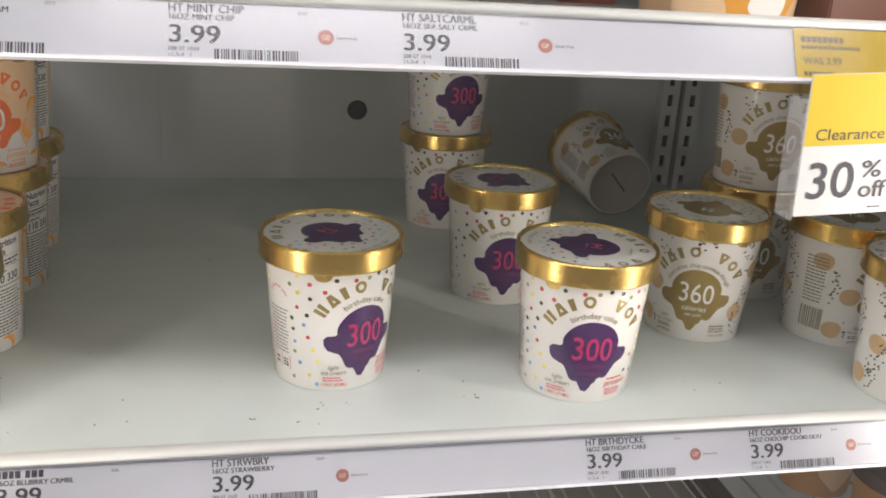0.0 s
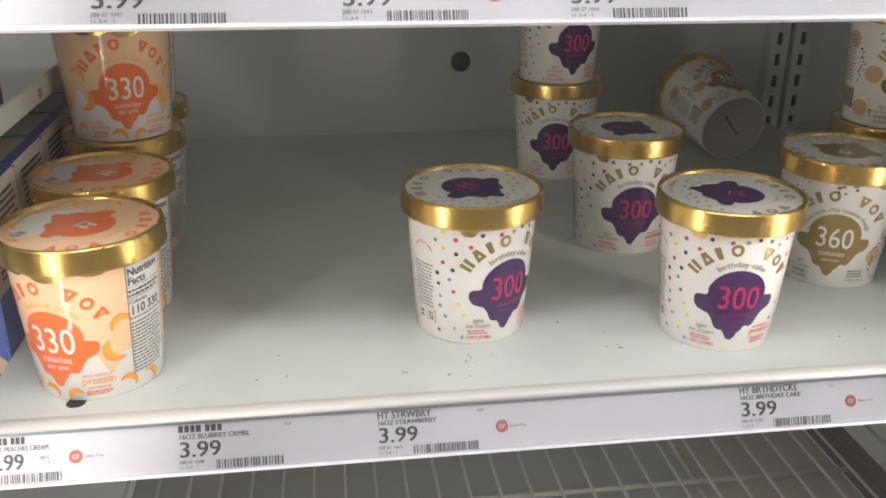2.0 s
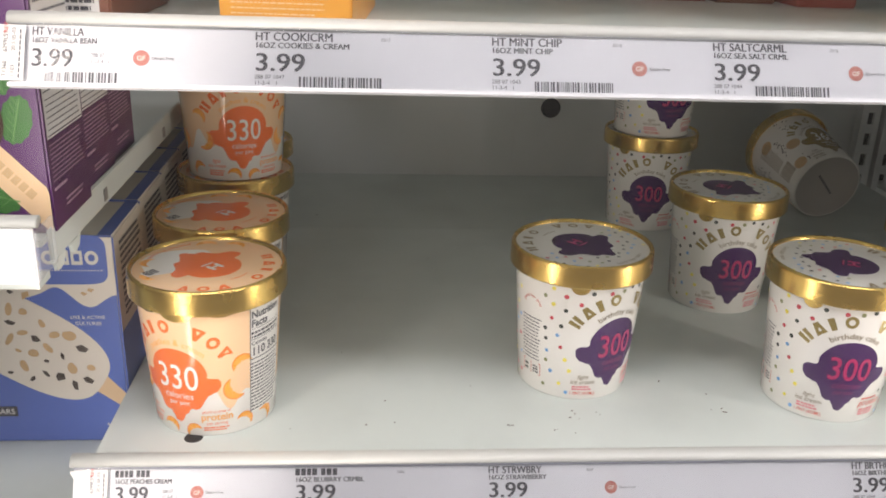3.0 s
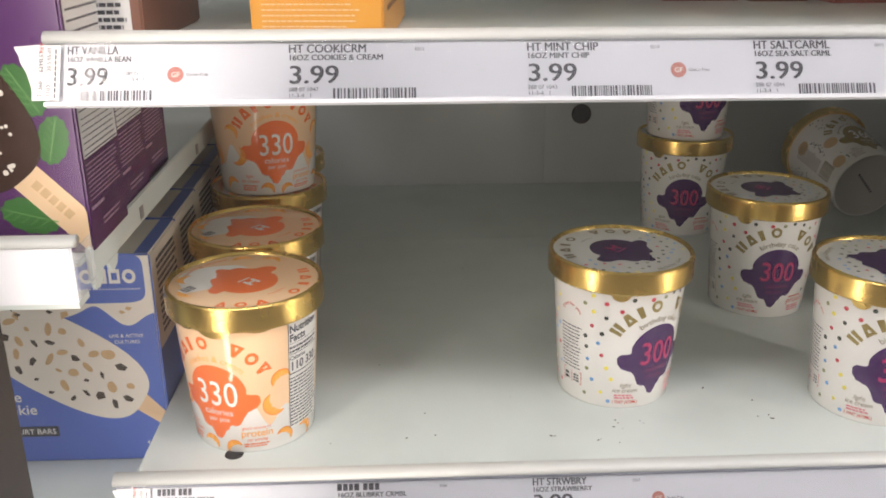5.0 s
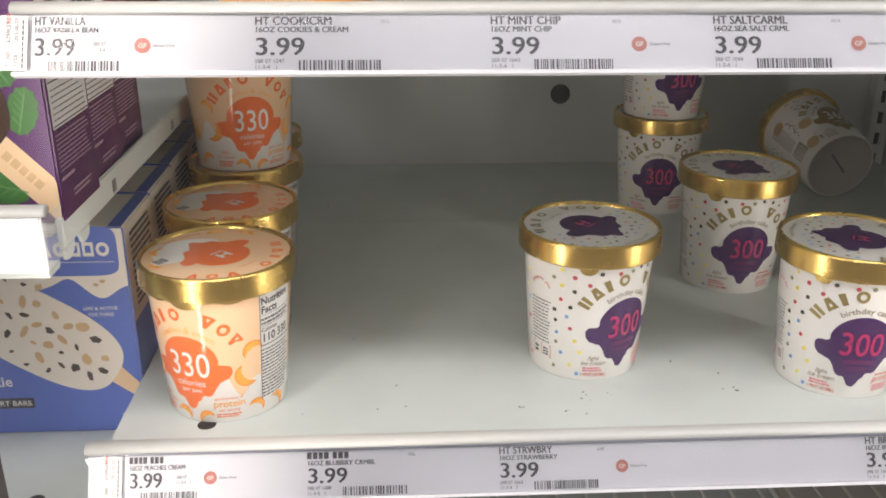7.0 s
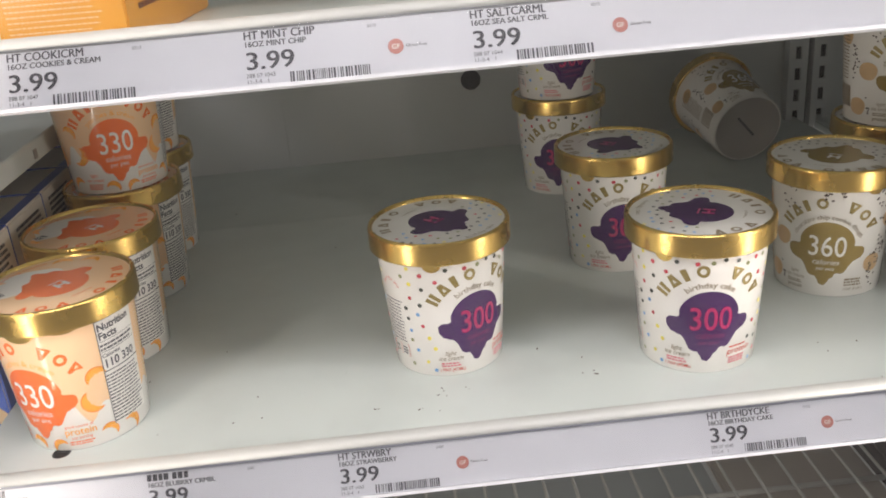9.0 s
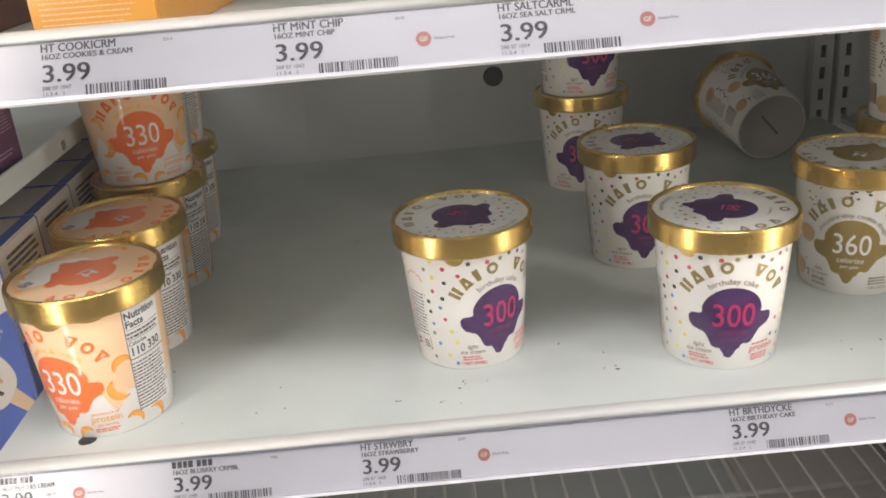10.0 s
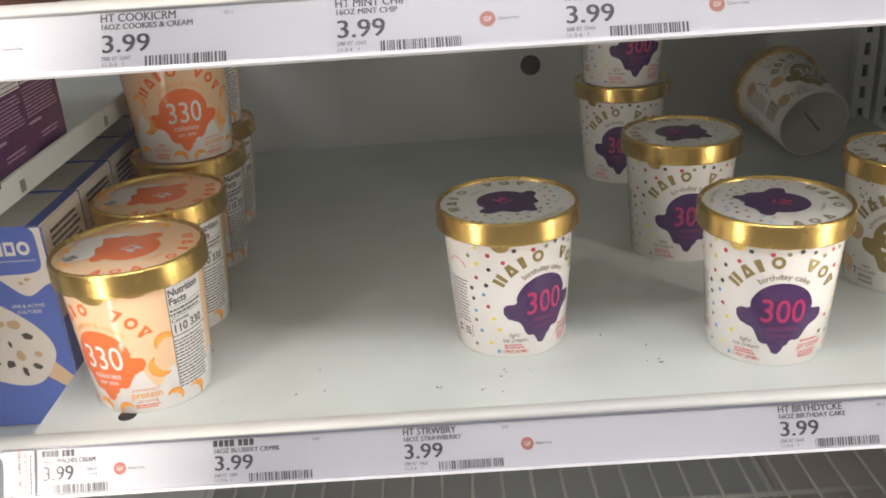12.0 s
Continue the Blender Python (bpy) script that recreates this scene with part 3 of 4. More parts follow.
# the melting scoop's outline: (degrees, millimetres) round its head
SCOOP = ((90, 21.0), (45, 20.8), (14, 20.4), (6, 19.4), (4, 20.2), (2, 26.0), (-3, 27.8), (-10, 28.2), (-17, 27.0), (-24, 24.2), (-30, 22.4), (-42, 22.6), (-50, 23.6), (-56, 24.4), (-62, 24.0), (-67, 22.4),
         (-72, 22.6), (-77, 25.0), (-82, 25.6), (-86, 29.0), (-91, 31.4), (-97, 30.8), (-102, 27.4), (-107, 25.2), (-114, 26.0), (-120, 25.8), (-126, 24.2), (-133, 22.6), (-140, 22.0),
         (-146, 22.2), (-153, 24.8), (-160, 27.8), (-168, 29.0), (-176, 28.8), (-181, 27.0), (-184, 20.4), (-187, 19.6), (-200, 20.4), (-270, 21.0))


def scoop_outline(th):
    d = math.degrees(th) % 360.0
    d = d - 360.0 if d > 90.0 else d
    for (a, ra), (c, rc) in zip(SCOOP, SCOOP[1:]):
        if c <= d <= a:
            f = (a - d) / (a - c)
            f = f * f * (3 - 2 * f)
            r = 0.001 * (ra + (rc - ra) * f)
            return r * math.cos(th), r * math.sin(th)
    return 0.0, 0.0


def scoop(root, material, label, cv=0.0410, off=0.00015):
    """A melting scoop: a round head, two curled sides and drips, in one outline."""
    bm = bmesh.new()
    put(bm, *blob_art(0, cv, scoop_outline, 220, 6), skin(off))
    return part("badge", bm, material, root, label, True)


def tub_blank(label, lid_label, body_mat):
    root = thing("ice_cream_tub", label, "ice cream tub", group="ice cream tubs")
    bm = bmesh.new()
    lathe(bm, [(0.0, 0.0040), (R_BASE - 0.0022, 0.0040), (R_BASE - 0.0020, 0.0), (R_BASE - 0.0004, 0.0), (R_BASE, 0.0006), (R_BASE + (R_TOP - R_BASE) * 0.5, 0.5 * (H_TUB - 0.008)), (R_TOP, H_TUB - 0.008)], 96)
    bmesh.ops.remove_doubles(bm, verts=bm.verts, dist=1e-6)
    for f in bm.faces:
        if f.calc_center_median().z < 0.0041 and f.calc_center_median().xy.length < R_BASE - 0.0021:
            f.material_index = 1
    part("cup", bm, [body_mat, M_TUBBASE], root, "", True)
    bm = bmesh.new()
    lathe(bm, [(R_LID - 0.0042, H_TUB - H_BAND + 0.003), (R_LID - 0.0012, H_TUB - H_BAND + 0.0004), (R_LID - 0.0004, H_TUB - H_BAND), (R_LID, H_TUB - H_BAND + 0.0006), (R_LID, H_TUB - H_BAND + 0.0012), (R_LID - 0.0001, H_TUB - 0.0026), (R_LID - 0.0002, H_TUB - 0.0018), (R_LID - 0.0010, H_TUB - 0.0002), (R_LID - 0.0018, H_TUB), (R_LID - 0.0028, H_TUB - 0.0004), (R_LID - 0.0034, H_TUB - 0.0026)], 96)
    part("lid_band", bm, M_GOLD, root, "gold foil lid band", True)
    bm = bmesh.new()
    lathe(bm, [(0.0, H_TUB - 0.0024), (R_LID - 0.0032, H_TUB - 0.0024)], 64)
    bmesh.ops.remove_doubles(bm, verts=bm.verts, dist=1e-6)
    part("lid_top", bm, M_PEACH if body_mat is M_PEACH else M_TUB, root, lid_label)
    return root


def gold_drips(root, arcs):
    for u, w, d in arcs:
        bm = bmesh.new()
        def outline(t, w=w, d=d):
            return w * math.cos(t), d * math.sin(t)
        put(bm, *blob_art(u, H_TUB - H_BAND, outline, 24, 3), skin(0.0004))
        part("foil_drip", bm, M_GOLD, root, "gold foil drip below the lid", True)


def lid_art(root, blob_mat, mark_mat, word_mat, flavour, dots=None, rng=None):
    """Printed lid: a wordmark round the far half, a melting scoop in the middle, the flavour round the near rim."""
    w1, w2 = top_skin(0.0002, 0), top_skin(0.00035, 0)
    bm = bmesh.new()
    put(bm, *blob_art(0, 0.0020, lambda t: tuple(0.94 * c for c in scoop_outline(t)), 160, 4), w1)
    part("lid_badge", bm, blob_mat, root)
    bm = bmesh.new()
    for a, b, c, d in ((-0.0050, -0.0026, 0.002, 0.010), (0.0014, 0.0038, 0.002, 0.010), (-0.0050, 0.0038, 0.005, 0.007), (-0.0050, 0.0050, -0.0012, 0.0000)):
        put(bm, *quad_art(a, b, c, d), w2)
    part("lid_mark", bm, mark_mat, root)
    mark_row(WORD, 0.0070, 0, 0, 0.0345, 90, 0.0042, w1, root, word_mat, "lid_wordmark_block")
    bm = bmesh.new()
    put(bm, *arc_text("creamery", 0.0026, 0, 0, 0.0285, 90), w1)
    vs, fs = text_art(flavour, 0.0036, 0, 0, "centre")
    put(bm, [((0.0410 - b) * math.cos(radians(-90) + a / 0.0385), (0.0410 - b) * math.sin(radians(-90) + a / 0.0385)) for a, b in vs], fs, w1)
    part("lid_lettering", bm, word_mat, root)
    if dots:
        bm = bmesh.new()
        placed = []
        for k in range(900):
            a, r = rng.random() * 2 * math.pi, rng.uniform(0.022, 0.044)
            u, v = r * math.cos(a), r * math.sin(a)
            if (v > 0.004 and r > 0.026) or (r > 0.034 and v < -0.030) or math.hypot(u, v - 0.0020) < 0.0275 or any((u - c) ** 2 + (v - d) ** 2 < 0.0060 ** 2 for c, d in placed):
                continue
            placed.append((u, v))
            put(bm, *disc_art(u, v, 0.0013, 8), w2, rng.randrange(len(dots)))
        part("lid_dots", bm, dots, root)


def spin_lid(root, deg):
    """Each lid was screwed down at its own angle."""
    for c in root.children:
        if c.name.startswith("lid_"):
            c.matrix_local = pose(0, 0, 0, 0, 0, deg)
    return root


DOTS = [M_RDOT, M_BLUE, M_YDOT, M_DDOT, M_GDOT]


def birthday_tub():
    rng = random.Random(7)
    root = tub_blank("white ice cream tub with coloured dots, purple badge and gold lid", "white printed lid top", M_TUB)
    lid_art(root, M_PURPLE, M_MAGENTA, M_BROWNINK, "birthday cake", DOTS, rng)
    gold_drips(root, [(-0.0290, 0.0062, 0.0060), (0.068, 0.007, 0.005)])
    s1, s2, s3 = skin(0.00015), skin(0.0003), skin(0.00045)
    scoop(root, M_PURPLE, "dark purple melting scoop badge")
    bm = bmesh.new()
    put(bm, *text_art("300", 0.0176, 0.0008, 0.0335, "centre", bold=0.008, squeeze=0.80), s3)
    part("calorie_number", bm, M_MAGENTA, root, "magenta number 300")
    bm = bmesh.new()
    put(bm, *text_art("calories", 0.0046, 0.001, 0.0272, "centre", shear=0.25), s3)
    put(bm, *text_art("per pint", 0.0030, 0, 0.0226, "centre", shear=0.25), s3)
    part("calorie_caption", bm, M_DIMMAG, root)
    mark_row(WORD, 0.0086, 0, 0.0412, 0.0312, 89, 0.0026, s2, root, M_GOLDINK)
    bm = bmesh.new()
    put(bm, *arc_text("birthday cake", 0.0042, 0, 0.0412, 0.0236, 90, 0.0), s2)
    part("flavour_line", bm, M_BROWNINK, root)
    bm = bmesh.new()
    put(bm, *text_art("light", 0.0034, -0.0215, 0.0168, "centre", shear=0.25), s2, 0)
    put(bm, *text_art("ice cream", 0.0034, -0.0215, 0.0128, "centre", shear=0.25), s2, 0)
    rule_lines(bm, rng, -0.0290, -0.0140, 0.0078, 0.0118, 2, s2, 1)
    put(bm, *text_art("1 PINT (473ML)", 0.0025, -0.0210, 0.0040, "centre", bold=0.01, squeeze=0.85), s2, 2)
    rule_lines(bm, rng, 0.0150, 0.0290, 0.0180, 0.0200, 1, s2, 2)
    put(bm, *text_art("protein", 0.0050, 0.0235, 0.0130, "centre", shear=0.2), s2, 2)
    rule_lines(bm, rng, 0.0150, 0.0300, 0.0060, 0.0115, 3, s2, 1)
    part("small_print", bm, [M_BROWNINK, M_PINK, M_RED], root)
    bm = bmesh.new()
    placed = []
    for k in range(4000):
        u, v = rng.uniform(-0.130, 0.130), rng.uniform(0.004, 0.084)
        if any((u - a) ** 2 + (v - b) ** 2 < 0.0072 ** 2 for a, b in placed):
            continue
        if abs(u) < 0.040 and (v - 0.041) ** 2 + (u * 0.95) ** 2 < (0.0405 if v > 0.048 else 0.0330) ** 2:
            continue
        if -0.0755 < u < -0.0520 or (abs(u) < 0.033 and v < 0.021) or 0.062 < u < 0.090:
            continue
        placed.append((u, v))
        put(bm, *disc_art(u, v, rng.uniform(0.0013, 0.0016), 10), s2, rng.randrange(5))
    part("confetti_dots", bm, DOTS, root)
    bm = bmesh.new()
    rule_lines(bm, rng, -0.0725, -0.0540, 0.024, 0.058, 13, s2, 0, 0.32)
    put(bm, *arc_text("good for you", 0.0025, -0.063, 0.063, 0.008), s2, 1)
    for a, b, c, d in ((-0.0715, -0.0540, 0.0125, 0.0129), (-0.0715, -0.0540, 0.0215, 0.0219), (-0.0715, -0.0711, 0.0125, 0.0219), (-0.0544, -0.0540, 0.0125, 0.0219), (-0.0630, -0.0626, 0.0125, 0.0219)):
        put(bm, *quad_art(a, b, c, d), s2, 1)
    rule_lines(bm, rng, -0.0610, -0.0560, 0.0140, 0.0205, 3, s2, 0)
    rule_lines(bm, rng, -0.0700, -0.0650, 0.0140, 0.0205, 2, s2, 2)
    part("side_panel_print", bm, [M_INK2, M_RED, M_DDOT], root)
    nutrition(root, 0.076, rng)
    return root


def nutrition(root, u, rng):
    s1, s2 = skin(0.0002), skin(0.00035)
    bm = bmesh.new()
    put(bm, *quad_art(u - 0.0105, u + 0.0185, 0.0110, 0.0855, 12, 1), s1, 0)
    part("nutrition_panel", bm, M_WHITEINK, root, "white nutrition facts panel")
    bm = bmesh.new()
    for a, b, c, d in ((-0.0105, 0.0185, 0.0850, 0.0855), (-0.0105, 0.0185, 0.0495, 0.0502), (-0.0105, -0.0100, 0.0110, 0.0855), (-0.0095, 0.0175, 0.0706, 0.0709), (-0.0095, 0.0175, 0.0632, 0.0636)):
        put(bm, *quad_art(u + a, u + b, c, d, 8, 1), s2)
    put(bm, *text_art("Nutrition", 0.0050, u - 0.0095, 0.0782, bold=0.03, squeeze=0.92), s2)
    put(bm, *text_art("Facts", 0.0050, u - 0.0095, 0.0722, bold=0.03, squeeze=0.92), s2)
    rule_lines(bm, rng, u - 0.0095, u + 0.017, 0.0645, 0.0700, 2, s2)
    put(bm, *text_art("Calories", 0.0028, u - 0.0095, 0.0595, bold=0.02), s2)
    put(bm, *text_art("110 330", 0.0060, u - 0.0095, 0.0522, bold=0.025, squeeze=0.90), s2)
    rule_lines(bm, rng, u - 0.0098, u + 0.0178, 0.0125, 0.0485, 15, s2, 0, 0.42)
    part("nutrition_print", bm, M_INK, root)


def slice_art(u, v, r, turn):
    """A peach slice: a crescent."""
    vs, fs, n = [], [], 16
    for k in range(n + 1):
        a = radians(turn) + math.pi * 1.15 * (k / n - 0.5)
        w = math.sin(math.pi * k / n)
        k2 = 1 - 0.80 * w + 0.22 * math.exp(-((k - n / 2) / 1.6) ** 2)
        vs += [(u + r * math.cos(a), v + r * math.sin(a)), (u + r * k2 * math.cos(a), v + r * k2 * math.sin(a))]
    for k in range(n):
        fs.append((2 * k, 2 * k + 2, 2 * k + 3, 2 * k + 1))
    return vs, fs


def peach_tub():
    rng = random.Random(11)
    root = tub_blank("peach and white ice cream tub with orange badge and gold lid", "peach printed lid top", M_TUB)
    s0, s1, s2, s3 = skin(0.0001), skin(0.00025), skin(0.0004), skin(0.00055)
    # peach wash from the lid down to a wavy edge
    n = 180
    vs, fs = [], []
    for k in range(n + 1):
        u = -math.pi * R_MID + 2 * math.pi * R_MID * k / n
        low = 0.030 + 0.007 * math.sin(u * 130) + 0.005 * math.sin(u * 310 + 1)
        vs += [(u, low), (u, (low + 0.0947) / 2), (u, 0.0945)]
        if k:
            a, b = 3 * (k - 1), 3 * k
            fs += [(a, b, b + 1, a + 1), (a + 1, b + 1, b + 2, a + 2)]
    bm = bmesh.new()
    put(bm, vs, fs, s0)
    part("peach_wash", bm, M_PEACH, root, "pale peach printed upper half", True)
    lt = top_skin(0.0001, 0)
    bm = bmesh.new()
    put(bm, *blob_art(0, 0, lambda t: (0.0455 * math.cos(t), 0.0455 * math.sin(t)), 64, 2), lt)
    part("lid_wash", bm, M_PEACH, root, "pale peach lid top")
    lid_art(root, M_ORANGE, M_WHITEINK, M_ORANGE, "peaches & cream")
    bm = bmesh.new()
    put(bm, *blob_art(0.010, -0.022, bumps(0.019, (20, 0.3, 20), (170, 0.4, 25), (250, -0.1, 30)), 48, 3), top_skin(0.00015, 0))
    part("lid_white_wash", bm, M_WHITEINK, root, "white part of the lid print")
    bm = bmesh.new()
    put(bm, *quad_art(0.026, 0.036, -0.020, -0.012), top_skin(0.0003, 0), 0)
    rule_lines(bm, rng, 0.0265, 0.0355, -0.0195, -0.0125, 3, top_skin(0.00045, 0), 1, 0.7)
    part("lid_code", bm, [M_WHITEINK, M_INK], root)
    for a in (-20, -55, -130, -160):
        bm = bmesh.new()
        put(bm, *slice_art(0.036 * math.cos(radians(a)), 0.036 * math.sin(radians(a)), 0.0065, a), top_skin(0.00025, 0))
        part("lid_slice", bm, M_FRUIT, root)
    gold_drips(root, [(-0.020, 0.012, 0.0040), (0.004, 0.010, 0.0062), (0.030, 0.008, 0.0030)])
    scoop(root, M_ORANGE, "orange melting scoop badge", 0.0410, 0.00025)
    bm = bmesh.new()
    put(bm, *text_art("330", 0.0180, 0, 0.0340, "centre", bold=0.004, squeeze=0.78), s3)
    put(bm, *text_art("calories", 0.0048, 0, 0.0272, "centre"), s3)
    put(bm, *text_art("per pint", 0.0034, 0, 0.0226, "centre"), s3)
    part("calorie_text", bm, M_WHITEINK, root, "white number 330")
    mark_row(WORD, 0.0086, 0, 0.0412, 0.0312, 89, 0.0026, s1, root, M_ORANGE)
    bm = bmesh.new()
    put(bm, *arc_text("peaches & cream", 0.0042, 0, 0.0412, 0.0236), s1)
    part("flavour_line", bm, M_FRUIT, root)
    bm = bmesh.new()
    put(bm, *text_art("good source of", 0.0022, 0.0240, 0.0172, "centre"), s1, 1)
    put(bm, *text_art("protein", 0.0052, 0.0240, 0.0118, "centre", bold=0.01), s1, 0)
    put(bm, *text_art("per serving", 0.0022, 0.0240, 0.0085, "centre"), s1, 1)
    rule_lines(bm, rng, 0.0150, 0.0320, 0.0042, 0.0075, 2, s1, 1)
    put(bm, *text_art("light", 0.0030, -0.0240, 0.0150, "centre", shear=0.2), s1, 1)
    put(bm, *text_art("ice cream", 0.0030, -0.0240, 0.0110, "centre", shear=0.2), s1, 1)
    rule_lines(bm, rng, -0.0310, -0.0170, 0.0042, 0.0095, 3, s1, 1)
    part("small_print", bm, [M_FRUIT, M_ORANGE], root)
    bm = bmesh.new()
    for u, v, r, t in ((0.0370, 0.0330, 0.0075, 215), (0.0420, 0.0490, 0.0065, 110), (-0.0330, 0.0330, 0.0075, -30), (-0.0370, 0.0520, 0.0060, 60), (-0.0090, 0.0050, 0.0055, 70), (0.0085, 0.0040, 0.0050, 120),
                       (0.0430, 0.0080, 0.0055, 60), (0.0600, 0.0060, 0.0060, 40), (-0.0420, 0.0080, 0.0060, 120), (-0.060, 0.030, 0.0080, 10), (-0.085, 0.040, 0.0080, 200), (-0.100, 0.015, 0.0070, 80), (0.105, 0.030, 0.0075, 100), (-0.070, 0.060, 0.007, 150), (0.12, 0.055, 0.008, 20)):
        bm = bmesh.new()
        put(bm, *slice_art(u, v, r, t), s1, 0)
        vs, fs = slice_art(u, v, r, t)
        put(bm, [(u + (a - u) * 1.10, v + (b - v) * 1.10) for a, b in vs], fs, skin(0.000175), 1)
        part("peach_slice", bm, [M_FRUIT, M_FRUIT2], root, "printed peach slice")
    nutrition(root, 0.0575, rng)
    return root


def cookie_tub():
    rng = random.Random(5)
    root = tub_blank("white ice cream tub with dark flecks, olive badge and gold lid", "white printed lid top", M_TUB)
    lid_art(root, M_OLIVE, M_WHITEINK, M_BROWNINK, "cookie dough", [M_CHIP, M_CHIP], rng)
    gold_drips(root, [(0.030, 0.006, 0.0045)])
    s1, s2, s3 = skin(0.00015), skin(0.0003), skin(0.00045)
    scoop(root, M_OLIVE, "olive gold melting scoop badge")
    bm = bmesh.new()
    put(bm, *text_art("360", 0.0172, 0, 0.0342, "centre", bold=0.004, squeeze=0.80), s3)
    put(bm, *text_art("calories", 0.0046, 0, 0.0272, "centre", shear=0.25), s3)
    put(bm, *text_art("per pint", 0.0030, 0, 0.0226, "centre", shear=0.25), s3)
    part("calorie_text", bm, M_WHITEINK, root, "white number 360")
    mark_row(WORD, 0.0086, 0, 0.0412, 0.0312, 89, 0.0026, s2, root, M_GOLDINK)
    bm = bmesh.new()
    put(bm, *arc_text("chocolate chip cookie dough", 0.0036, 0, 0.0405, 0.0238, 90, 0.0), s2)
    put(bm, *text_art("light", 0.0030, -0.0235, 0.0170, "centre", shear=0.2), s2)
    put(bm, *text_art("ice cream", 0.0030, -0.0235, 0.0130, "centre", shear=0.2), s2)
    rule_lines(bm, rng, -0.0300, -0.0165, 0.0085, 0.0115, 2, s2)
    put(bm, *text_art("protein", 0.0032, -0.0235, 0.0045, "centre", bold=0.01), s2)
    put(bm, *text_art("1 PINT (473ML)", 0.0022, 0.0225, 0.0055, "centre", squeeze=0.85), s2)
    rule_lines(bm, rng, 0.0150, 0.0300, 0.0095, 0.0165, 3, s2)
    part("small_print", bm, M_BROWNINK, root)
    bm = bmesh.new()
    for u, v in ((-0.036, 0.044), (0.037, 0.026), (-0.045, 0.014), (0.050, 0.060), (-0.060, 0.070), (-0.095, 0.040), (0.105, 0.050), (0.085, 0.015), (-0.110, 0.012)):
        bm = bmesh.new()
        put(bm, *blob_art(u, v, bumps(0.0075, (30, 0.12, 30), (160, 0.1, 40), (260, -0.1, 30)), 24, 2), s1)
        part("cookie_print", bm, M_TAN, root, "printed tan cookie")
    bm = bmesh.new()
    n = 0
    while n < 430:
        u, v = rng.uniform(-0.128, 0.128), rng.uniform(0.005, 0.088)
        if abs(u) < 0.034 and (v - 0.040) ** 2 + u * u < 0.036 ** 2 or abs(u) < 0.033 and v < 0.021 or -0.075 < u < -0.052:
            continue
        if math.sin(u * 190 + 1.2 * math.sin(v * 90)) < 0.25:
            continue
        a, b = rng.uniform(0.0012, 0.0022), rng.uniform(0.0005, 0.0008)
        t = rng.uniform(0.2, 0.9)
        c, s = math.cos(t), math.sin(t)
        put(bm, [(u + x * c - y * s, v + x * s + y * c) for x, y in ((-a / 2, -b), (a / 2, -b), (a / 2, b), (-a / 2, b))], [(0, 1, 2, 3)], s2)
        n += 1
    part("chip_fleck_print", bm, M_CHIP, root)
    bm = bmesh.new()
    put(bm, *bars(rng, -0.073, -0.054, 0.012, 0.030), s2)
    rule_lines(bm, rng, -0.073, -0.055, 0.035, 0.075, 14, s2, 0, 0.4)
    part("side_panel_print", bm, M_BROWNINK, root)
    return root


def standing(x, y, z, azimuth, tip=0.0):
    return pose(x, y, z, tip, 0, azimuth + 90)


Z = MAIN[2] + 0.0002
TOP = Z + H_TUB - 0.0012
tub = birthday_tub()
tub.matrix_world = standing(0.0754, 0.1374, Z, -62)
for x, y, z, azimuth, lid in ((0.2471, 0.1053, Z, -98, -110), (0.2314, 0.2764, Z, -92, 52), (0.2238, 0.4819, Z, -102, 40), (0.2225, 0.4800, TOP, -79, 20)):
    spin_lid(copy_thing(tub, standing(x, y, z, azimuth)), lid)
spin_lid(tub, 15.5)
tub = peach_tub()
tub.matrix_world = standing(-0.1722, 0.0958, Z, -112)
for x, y, z, azimuth, lid in ((-0.1805, 0.1993, Z, -112, -106), (-0.1870, 0.3140, Z, -104, -60), (-0.1862, 0.3130, TOP, -71, 30), (-0.1970, 0.4150, Z, -108, 80), (-0.1975, 0.4160, TOP, -112, 10)):
    spin_lid(copy_thing(tub, standing(x, y, z, azimuth)), lid)
spin_lid(tub, -107)
tub = cookie_tub()
tub.matrix_world = standing(0.3806, 0.1913, Z, -118)
for x, y, z, azimuth, lid in ((0.4720, 0.2770, Z, -110, 40), (0.4700, 0.2760, TOP, -101, 100), (0.4970, 0.1730, Z, -62, -150), (0.4940, 0.0680, Z, -40, 70)):
    spin_lid(copy_thing(tub, standing(x, y, z, azimuth)), lid)
spin_lid(tub, 166)
# the tub that has fallen over against the liner, lying on its side
fallen = copy_thing(tub, Matrix.Translation((0.432, 0.488, Z + 0.0378)) @ pose(0, 0, 0, 0, 0, 6) @ pose(0, 0, 0, -78.0, 0, 0) @ pose(0, 0, 0, 0, 0, 8))
bm = bmesh.new()
for k in range(9):
    put(bm, *quad_art(-0.017 + 0.0036 * k, -0.0146 + 0.0036 * k, -0.0014, 0.0014), lambda u, v: (0.77 * u - 0.64 * v, 0.64 * u + 0.77 * v, 0.0034))
part("base_code", bm, M_INK, fallen, "dark stamped code line")
fallen["label"] = "white ice cream tub with olive badge, fallen on its side"


# ---- cartons of the next bay ----
def carton(name_label, m, w, d, h, face, side, top):
    root = thing("ice_cream_carton", name_label, "carton", m, group="ice cream cartons")
    bm = box(bmesh.new(), 0, w, 0, d, 0, h, 0.0012)
    for f in bm.faces:
        n = f.normal
        f.material_index = 2 if n.z > 0.7 else 1 if n.x > 0.7 else 0
    part("box", bm, [face, side, top], root)
    return root


def flat_front(off):
    return lambda u, v: (u, -off, v)


def flat_side(w, off):
    return lambda u, v: (w + off, u, v)


